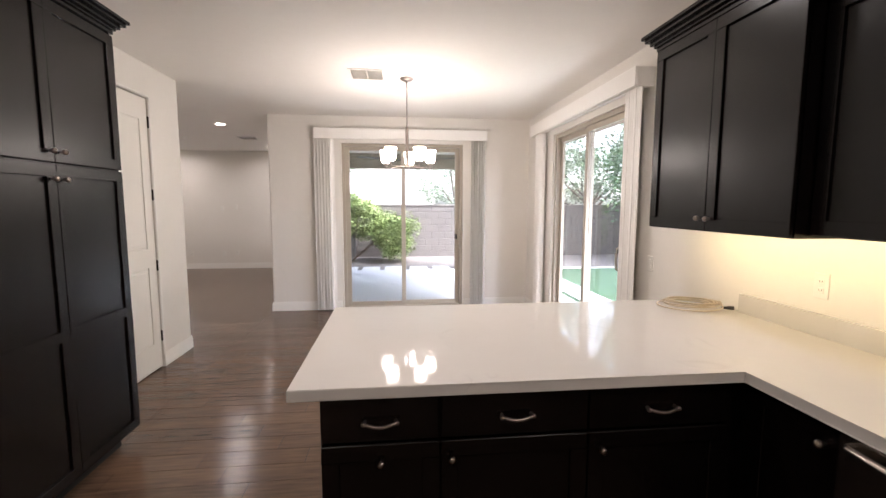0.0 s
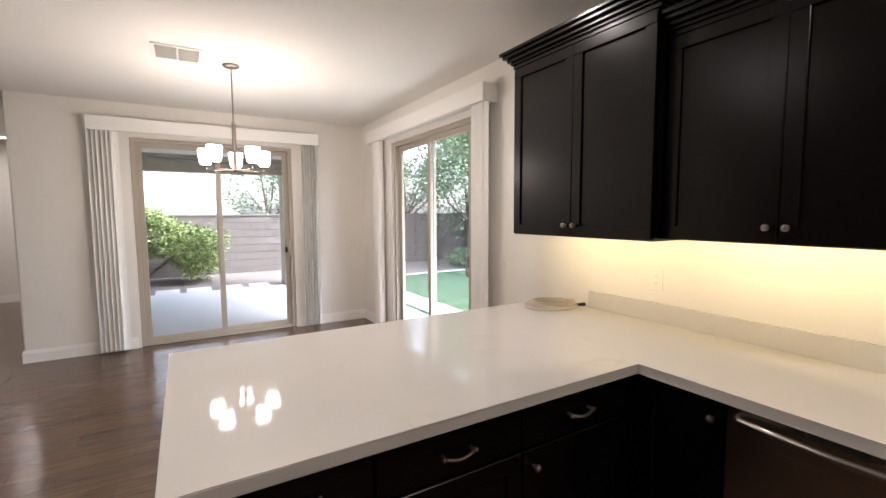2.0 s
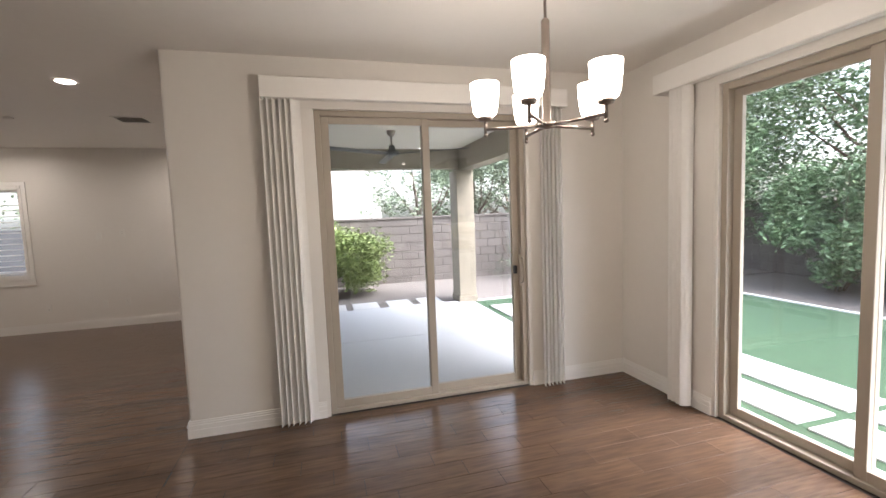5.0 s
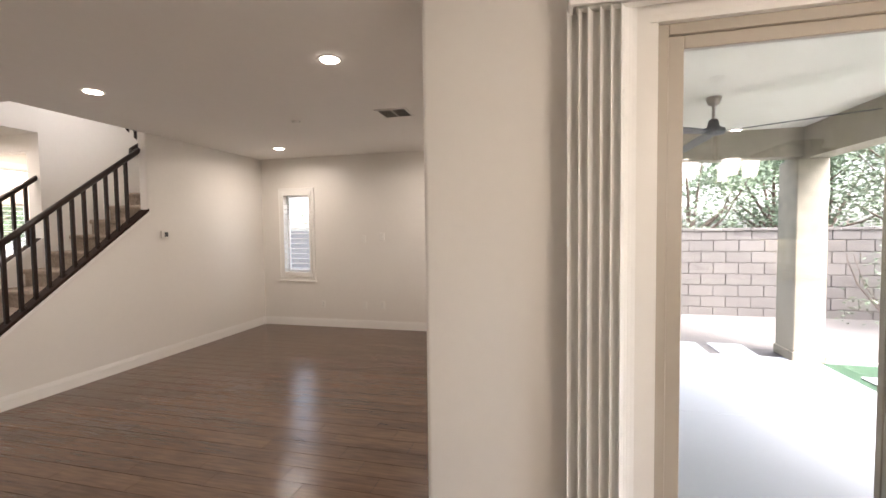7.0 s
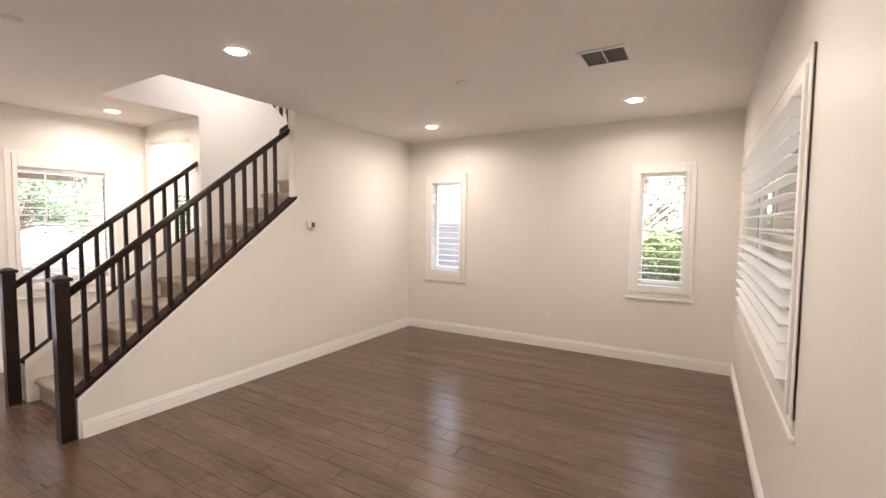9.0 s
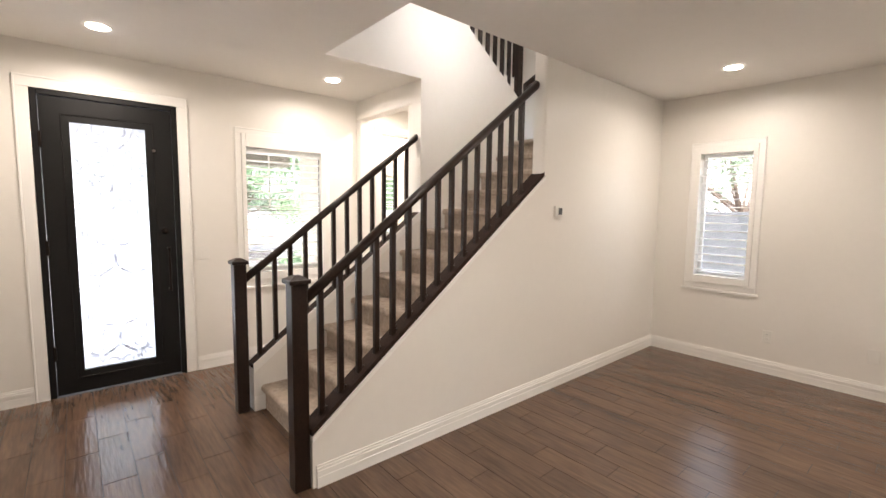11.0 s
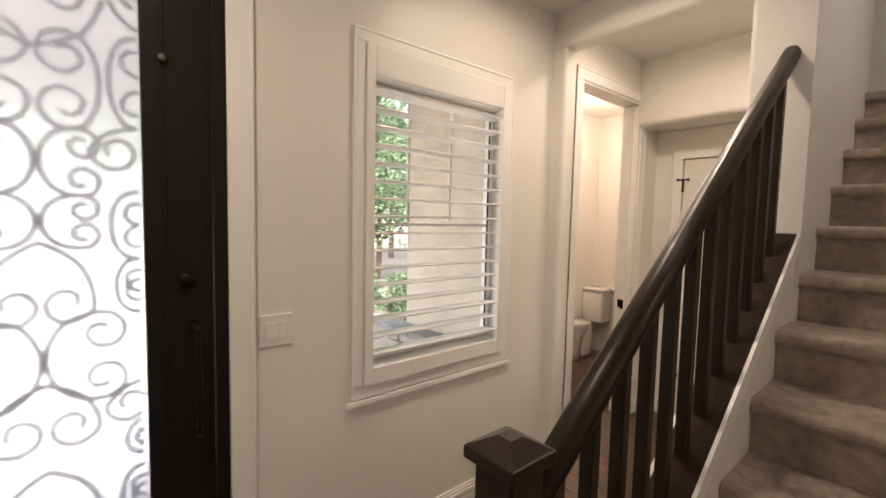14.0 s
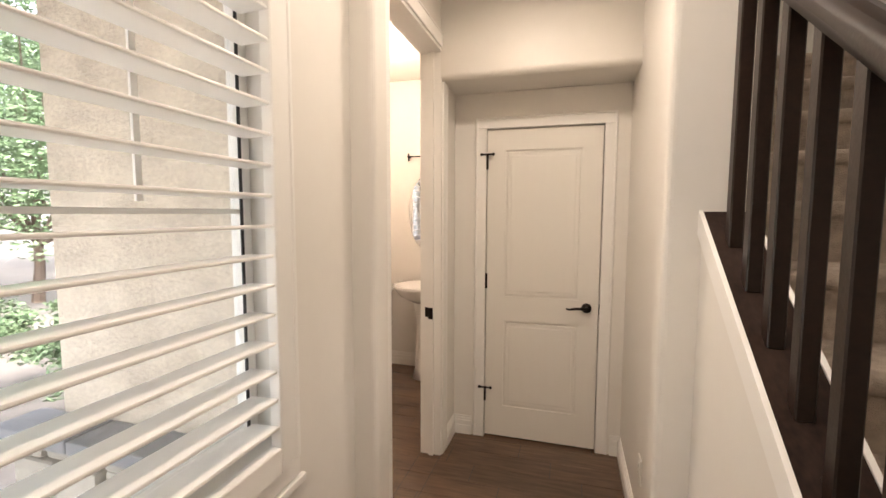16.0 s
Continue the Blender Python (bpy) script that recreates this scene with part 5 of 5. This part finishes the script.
for x, w in ((0.12, 0.42), (0.66, 0.46), (1.28, 0.44), (1.86, 0.42), (-0.4, 0.4)):
    bm = B()
    box(bm, x, x + w, 9.21, 9.76, -0.10, -0.055, 0.006)
    solid("stepping_stone", bm, M_PAVER, "", "pale square stepping stone set in gravel", "stepping stone", "stepping stones")
bm = B()
box(bm, 2.81, 7.3, 1.2, 9.02, -0.10, -0.062)
solid("lawn", bm, M_TURF, label="flat green artificial turf lawn")
bm = B()
for x0, x1, y0, y1 in ((7.3, 7.38, 1.0, 9.1), (2.81, 7.38, 9.02, 9.10)):
    box(bm, x0, x1, y0, y1, -0.10, -0.04, 0.004)
solid("lawn_edging", bm, M_PAVER, label="pale concrete lawn edging")
for x0, x1 in ((2.92, 3.30), (3.43, 3.83), (3.96, 4.44)):
    for k in range(3):
        bm = B()
        y0 = 1.52 + k * 2.36
        box(bm, x0, x1, y0, y0 + 2.28, -0.063, -0.044, 0.004)
        solid("paver", bm, M_PAVER, "", "long pale rectangular paver set in turf", "paver", "pavers in the lawn")
# patio cover
PZ = 2.68
bm = B()
box(bm, XL + 0.15, 2.86, YN + 0.15, 9.5, PZ, PZ + 0.2)
solid("ceiling_patio", bm, M_PATIOC, label="beige stucco patio ceiling")
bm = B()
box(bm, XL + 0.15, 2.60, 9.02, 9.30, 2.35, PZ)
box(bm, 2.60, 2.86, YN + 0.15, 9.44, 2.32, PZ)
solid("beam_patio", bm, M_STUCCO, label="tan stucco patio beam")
bm = B()
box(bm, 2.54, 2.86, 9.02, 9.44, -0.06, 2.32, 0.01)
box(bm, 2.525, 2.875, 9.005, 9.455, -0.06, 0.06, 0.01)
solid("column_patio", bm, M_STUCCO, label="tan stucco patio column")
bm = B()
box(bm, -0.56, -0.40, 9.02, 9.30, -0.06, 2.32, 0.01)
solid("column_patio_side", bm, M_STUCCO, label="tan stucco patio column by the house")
bm = B()
prism(bm, "y", 2.0, 7.6, [(3.05, 2.70), (3.75, 2.52), (3.75, 2.62), (3.05, 2.84)])
solid("roof_eave", bm, M_ROOFT, label="brown sloping roof eave")
bm = B()
prism(bm, "y", 5.75, 5.90, [(3.14, 1.95), (3.30, 1.95), (3.72, 2.52), (3.55, 2.55)])
solid("eave_brace", bm, M_ROOFT, label="brown diagonal eave brace")
fan = thing("ceiling_fan", (1.163, 7.46, PZ), "dark grey three-blade patio ceiling fan at rest", "ceiling fan")
bm = B()
lathe(bm, (1.163, 7.46, PZ), [(0.02, -0.075), (0.045, -0.06), (0.06, -0.02), (0.062, 0.0)], 24)
cyl(bm, (1.163, 7.46, PZ - 0.20), (1.163, 7.46, PZ - 0.07), 0.013)
part("mount", bm, M_NICKEL, fan, "nickel mount", True)
bm = B()
lathe(bm, (1.163, 7.46, PZ - 0.33), [(0.02, 0.0), (0.085, 0.012), (0.095, 0.03), (0.09, 0.06), (0.05, 0.075), (0.035, 0.14)], 28)
part("motor", bm, M_FAN, fan, "", True)
for a in (-30, 90, 210):
    bm = B()
    pts = [(0.08, -0.035), (0.25, -0.055), (1.0, -0.05), (1.05, -0.03), (1.05, 0.03), (1.0, 0.05), (0.25, 0.055), (0.08, 0.035)]
    prism(bm, "z", -0.004, 0.004, pts)
    bmesh.ops.transform(bm, matrix=Matrix.Translation((1.163, 7.46, PZ - 0.30)) @ pose(0, 0, 0, 0, 0, a) @ pose(0, 0, 0, 11), verts=bm.verts[:])
    part("blade", bm, M_FAN, fan)
# unseen fitting for the added stairwell lamp
copy_thing(can, Matrix.Translation((-5.6, 7.2, 5.6)))

# exterior by the front door
bm = B()
box(bm, -30, XW - 0.1, 0.5, 6.86, -0.2, -0.03)
solid("pavement_porch", bm, M_PAVER, label="pale concrete porch and walk")
bm = B()
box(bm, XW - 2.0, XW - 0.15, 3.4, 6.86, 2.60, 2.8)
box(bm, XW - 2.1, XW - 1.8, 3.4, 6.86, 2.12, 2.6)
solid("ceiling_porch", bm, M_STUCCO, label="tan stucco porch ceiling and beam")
wn_ = thing("wainscot_porch", (-7.98, 6.7, -0.03), "low stone-faced porch wall base with a flat grey cap", kind="structure")
rngs = random.Random(11)
z = -0.03
while z < 0.64:
    h = min(rngs.uniform(0.09, 0.15), 0.655 - z)
    x = -8.53
    while x < -7.44:
        w = min(rngs.uniform(0.14, 0.34), -7.41 - x)
        bm = B()
        box(bm, x, x + w - 0.008, 6.655 - rngs.uniform(0, 0.03), 6.757, z, z + h - 0.008, 0.014, 2)
        part("stone", bm, M_VENEER, wn_)
        x += w
    z += h
for k in range(3):
    bm = B()
    box(bm, -8.56 + 0.39 * k, -8.175 + 0.39 * k, 6.585, 6.757, 0.66, 0.71, 0.008, 2)
    part("cap_stone", bm, M_STONE, wn_, "grey flat cap stone")


# ---- plants ----
def leaves(bm_pts, count, size, rng, shape=0.45):
    """Many small folded leaves, each two triangles wide, given as vertices and faces."""
    vs, fs = [], []
    for p in bm_pts:
        a, b, c = rng.uniform(0, 6.28), rng.uniform(-1.0, 1.0), rng.uniform(0, 6.28)
        m = Euler((b, a, c)).to_matrix()
        s = size * rng.uniform(0.6, 1.3)
        k = len(vs)
        for q in ((0, -s, 0), (s * shape, 0, s * 0.12), (0, s, 0), (-s * shape, 0, s * 0.12)):
            vs.append(tuple(Vector(p) + m @ Vector(q)))
        fs += [(k, k + 1, k + 2), (k, k + 2, k + 3)]
    return vs, fs


def leaf_mesh(name, pts, size, rng, material):
    vs, fs = leaves(pts, 0, size, rng)
    me = bpy.data.meshes.new(name)
    me.from_pydata(vs, [], fs)
    me.materials.append(material)
    return me


def tree(label, seed, height, spread, n_leaf, leaf, material, trunk_h=0.35, clumps=26, group="garden trees"):
    rng = random.Random(seed)
    t = thing("tree", (0, 0, 0), label, "tree", group)
    bm = B()
    base = [(0, 0, -0.1), (0.05, 0.03, height * trunk_h * 0.5), (0.0, 0.08, height * trunk_h)]
    tube(bm, base, [0.11, 0.085, 0.07], 8)
    centres = []
    for k in range(clumps):
        a, r = rng.uniform(0, 6.28), spread * math.sqrt(rng.uniform(0.03, 1))
        z = height * (trunk_h + 0.05) + (height * (1 - trunk_h)) * rng.uniform(0.0, 1.0)
        r *= 1.0 - 0.45 * abs((z / height) - 0.62) * 2
        c = Vector((r * math.cos(a), r * math.sin(a), z))
        centres.append((c, rng.uniform(0.28, 0.62) * spread * 0.55))
        if k < 12:
            p0 = Vector(base[2]) * rng.uniform(0.75, 1.0)
            mid = p0.lerp(c, 0.5) + Vector((rng.uniform(-0.15, 0.15), rng.uniform(-0.15, 0.15), -0.1))
            tube(bm, [p0, mid, c], [0.045, 0.026, 0.008], 6)
    part("trunk", bm, M_BARK, t, "grey-brown trunk and limbs", local=True)
    pts = []
    for i in range(n_leaf):
        c, r = centres[rng.randrange(len(centres))]
        v = Vector((rng.gauss(0, 1), rng.gauss(0, 1), rng.gauss(0, 0.75)))
        v = v.normalized() * r * rng.uniform(0.25, 1.0) ** 0.5 * (1 + 0.25 * rng.random())
        pts.append(c + v)
    ob = new("crown", leaf_mesh("crown", pts, leaf, rng, material))
    ob.parent = t
    return t


t1 = tree("broad green tree with feathery leaves behind the lawn", 3, 5.2, 2.7, 24000, 0.055, M_LEAF, 0.24, 46)
t1.location = (8.35, 10.3, 0)
t2 = tree("loose grey-green tree behind the block wall", 8, 4.4, 2.3, 7000, 0.06, M_LEAFD, 0.30, 26)
t2.location = (3.3, 15.5, 0)
spots = [(-2.6, 18.0, 30, 1.15), (-6.6, 19.0, 140, 1.2), (8.6, 15.0, 50, 1.2), (5.9, 17.5, 200, 1.15), (8.4, 19.5, 120, 1.2), (11.5, 12.0, 300, 1.2), (12.5, 7.5, 80, 1.3), (12.0, 3.0, 10, 1.2)]
for x, y, a, s in spots:
    c = copy_thing(t2 if x < 9 else t1, Matrix.Translation((x, y, 0)) @ pose(0, 0, 0, 0, 0, a) @ Matrix.Scale(s, 4))
    c["label"] = "loose grey-green tree behind the block wall" if x < 9 else "broad green tree at the far edge of the garden"
for x, y, a, s in ((-15.5, 10.8, 20, 0.9), (-20.5, 14.5, 100, 1.1), (-19.0, 8.8, 220, 1.0), (-16.5, 5.0, 60, 1.0)):
    c = copy_thing(t1, Matrix.Translation((x, y, 0)) @ pose(0, 0, 0, 0, 0, a) @ Matrix.Scale(s, 4))
    c["label"] = "leafy green tree beyond the house wall"


def shrub(name, place, size, n, leaf, material, label, seed, stems=True):
    rng = random.Random(seed)
    s = thing(name, place, label, "shrub", "shrubs")
    if stems:
        bm = B()
        for k in range(9):
            a = rng.uniform(0, 6.28)
            tube(bm, [(0.1 * math.cos(a), 0.1 * math.sin(a), -0.02), (0.35 * size[0] * math.cos(a), 0.35 * size[1] * math.sin(a), size[2] * 0.5),
                      (0.45 * size[0] * math.cos(a), 0.45 * size[1] * math.sin(a), size[2] * 0.85)], [0.014, 0.010, 0.004], 5)
        part("stems", bm, M_BARK, s, local=True)
    blobs = []
    for k in range(44):
        u, w = rng.uniform(-1, 1), rng.uniform(-1, 1)
        crest = size[2] * (0.92 - 0.38 * abs(u) ** 2.2)
        z = crest * (1 - (0.62 if k % 3 else 0.78) * rng.random() ** 1.1)
        blobs.append((Vector((0.44 * u * size[0], 0.36 * w * size[1], z)), rng.uniform(0.11, 0.20) * size[2]))
    pts = []
    for i in range(n):
        c, r = blobs[rng.randrange(44)]
        v = Vector((rng.gauss(0, 1), rng.gauss(0, 1), rng.gauss(0, 0.8))).normalized() * r * rng.uniform(0.3, 1.15)
        pts.append(c + v)
    ob = new("foliage", leaf_mesh("foliage", pts, leaf, rng, material))
    ob.parent = s
    return s


shrub("shrub", (-0.45, 10.9, -0.1), (3.8, 1.4, 1.92), 24000, 0.045, M_LEAFY, "bright yellow-green leafy shrub against the block wall", 5)
shrub("hedge", (-11.4, 8.4, -0.1), (2.0, 1.9, 0.78), 9000, 0.03, M_LEAF, "low clipped green hedge beside the walk", 6, False)
shrub("shrub", (-12.0, 4.2, -0.05), (1.5, 1.4, 0.8), 4000, 0.04, M_LEAF, "low green shrub by the street", 7)
for k, (x, y, sx, sz) in enumerate(((9.1, 7.2, 2.6, 2.5), (9.2, 5.0, 2.8, 2.7), (9.0, 2.8, 2.6, 2.4))):
    shrub("hedge", (x, y, -0.1), (1.5, sx, sz), 15000, 0.055, M_LEAF, "tall dense green bush along the garden wall", 20 + k)
shrub("shrub", (7.9, 9.9, -0.1), (1.2, 1.0, 0.6), 2500, 0.04, M_LEAF, "small dark green shrub behind the lawn", 9)
shrub("shrub", (5.0, 11.1, -0.1), (1.8, 0.9, 1.45), 900, 0.03, M_LEAFD, "bare grey twiggy shrub against the block wall", 12)

# neighbouring house
nh = thing("neighbour_house", (-4, 26, -0.1), "pale two-storey neighbouring house behind the block wall", "house")
bm = B()
box(bm, -12, 3.2, 24, 32, -0.1, 5.6)
part("wall", bm, M_HOUSE, nh)
bm = B()
prism(bm, "x", -12.4, 3.6, [(23.5, 5.5), (28, 7.3), (32.5, 5.5)])
part("roof", bm, M_ROOFT, nh)
bm = B()
box(bm, -1.9, -1.5, 23.95, 24.0, 3.6, 4.1)
part("wall_vent", bm, M_FAN, nh)

# ---- garden wall in separate blocks ----
gw = thing("garden_wall", (3, 12.0, -0.1), "tan concrete block garden wall with a flat cap", kind="structure")
bm = B()
box(bm, -4.0, 10.4, 11.91, 12.08, -0.2, 1.46)
part("mortar", bm, M_MORTAR, gw)
bm = B()
box(bm, 10.31, 10.48, -3.0, 12.08, -0.2, 1.46)
part("mortar", bm, M_MORTAR, gw)
bm = B()
box(bm, -0.196, 0.196, -0.05, 0.05, -0.096, 0.096, 0.006)
blk = mesh_of("block", bm, M_BLOCK)
rngb = random.Random(2)
for row in range(8):
    for k in range(30):
        x = -1.6 + 0.402 * k + (0.2 if row % 2 else 0)
        if x > 10.2:
            continue
        o = new("block", blk)
        o.parent = gw
        o.location = (x - 3, 11.945 - 12.0 + rngb.uniform(-0.003, 0.003), 0.10 + 0.202 * row - 0.02)
bm = B()
for k in range(32):
    box(bm, -4.0 + 0.45 * k, -4.0 + 0.45 * k + 0.444, 11.87, 12.12, 1.462, 1.512, 0.006)
part("cap", bm, M_BLOCK, gw, "flat block cap")
bm = B()
for row in range(8):
    for k in range(34):
        y = -1.5 + 0.402 * k + (0.2 if row % 2 else 0)
        if y < 11.8:
            box(bm, 10.285, 10.35, y - 0.196, y + 0.196, -0.076 + 0.202 * row + 0.0, 0.116 + 0.202 * row)
part("far_blocks", bm, M_BLOCK, gw, kind="stuff")
# wall seen through the living room windows
bm = B()
box(bm, -9.0, -0.2, 11.2, 11.35, -0.2, 1.55)
solid("wall_side_garden", bm, M_FENCE, label="tan block wall beyond the living room windows")

# ---- floor planks ----
PW, PL, GAP = 0.160, 0.61, 0.0031
rects = [(XW, XL, 3.54, YL), (XL, XE, -3.7, YN), (-1.35, XL, -3.7, 3.54), (XW - 0.13, XW, 7.27, 8.06), (-8.43, XW - 0.13, 7.0, YL + 0.06)]
pieces = []
for x0, x1, y0, y1 in rects:
    r0 = math.floor(y0 / PW)
    r = r0
    while r * PW < y1:
        off = (r * 0.37 * PL + (r % 3) * 0.21) % PL
        k = math.floor((x0 - off) / PL)
        while k * PL + off < x1:
            a0, a1 = max(x0, k * PL + off), min(x1, (k + 1) * PL + off)
            b0, b1 = max(y0, r * PW), min(y1, (r + 1) * PW)
            k += 1
            cx, cy, p0, p1 = (a0 + a1) / 2, (b0 + b1) / 2, a0, a1
            hidden = (p0 > -6.16 and p1 < XS - 0.02 and cy > 5.65) or (cx > 0.8 and 0.5 < cy < 0.95) or (cx < -1.4 and cy > 8.5 and cx > XW and cx < -6.2)
            if a1 - a0 > 0.01 and b1 - b0 > 0.01 and not hidden:
                pieces.append((a0, a1, b0, b1))
        r += 1


def nearness(p):
    x, y = (p[0] + p[1]) / 2, (p[2] + p[3]) / 2
    legs = [((0.9, 0.2), (0.4, 2.8)), ((0.4, 2.8), (-1.5, 5.2)), ((-1.5, 5.2), (-5.8, 5.0)), ((-5.8, 5.0), (-6.7, 7.5))]
    best = 1e9
    for (ax, ay), (bx_, by) in legs:
        t = max(0, min(1, ((x - ax) * (bx_ - ax) + (y - ay) * (by - ay)) / ((bx_ - ax) ** 2 + (by - ay) ** 2)))
        best = min(best, math.hypot(x - ax - t * (bx_ - ax), y - ay - t * (by - ay)))
    return best


pieces.sort(key=nearness)
full = {}


def plank_data(x0, x1, y0, y1):
    """A thin plank with a softened upper edge."""
    b = 0.0003
    v = [(x0, y0, -0.006), (x1, y0, -0.006), (x1, y1, -0.006), (x0, y1, -0.006), (x0, y0, -b), (x1, y0, -b), (x1, y1, -b), (x0, y1, -b),
         (x0 + b, y0 + b, 0), (x1 - b, y0 + b, 0), (x1 - b, y1 - b, 0), (x0 + b, y1 - b, 0)]
    f = [(8, 9, 10, 11)]
    for i in range(4):
        j = (i + 1) % 4
        f += [(i, j, j + 4, i + 4), (i + 4, j + 4, j + 8, i + 8)]
    return v, f


for p in pieces[:300]:
    w, d_ = p[1] - p[0] - GAP, p[3] - p[2] - GAP
    key = (round(w, 3), round(d_, 3))
    if key not in full:
        me = bpy.data.meshes.new("plank")
        v, f = plank_data(-w / 2, w / 2, -d_ / 2, d_ / 2)
        me.from_pydata(v, [], f)
        me.materials.append(M_TILE)
        full[key] = me
    o = new("plank", full[key])
    o.parent = floor
    o.location = ((p[0] + p[1]) / 2, (p[2] + p[3]) / 2, 0)
vs, fs = [], []
for p in pieces[300:]:
    v, f = plank_data(p[0] + GAP / 2, p[1] - GAP / 2, p[2] + GAP / 2, p[3] - GAP / 2)
    fs += [tuple(i + len(vs) for i in q) for q in f]
    vs += v
me = bpy.data.meshes.new("far_planks")
me.from_pydata(vs, [], fs)
me.materials.append(M_TILE)
o = new("far_planks", me)
o.parent = floor
tagged(o, kind="stuff")
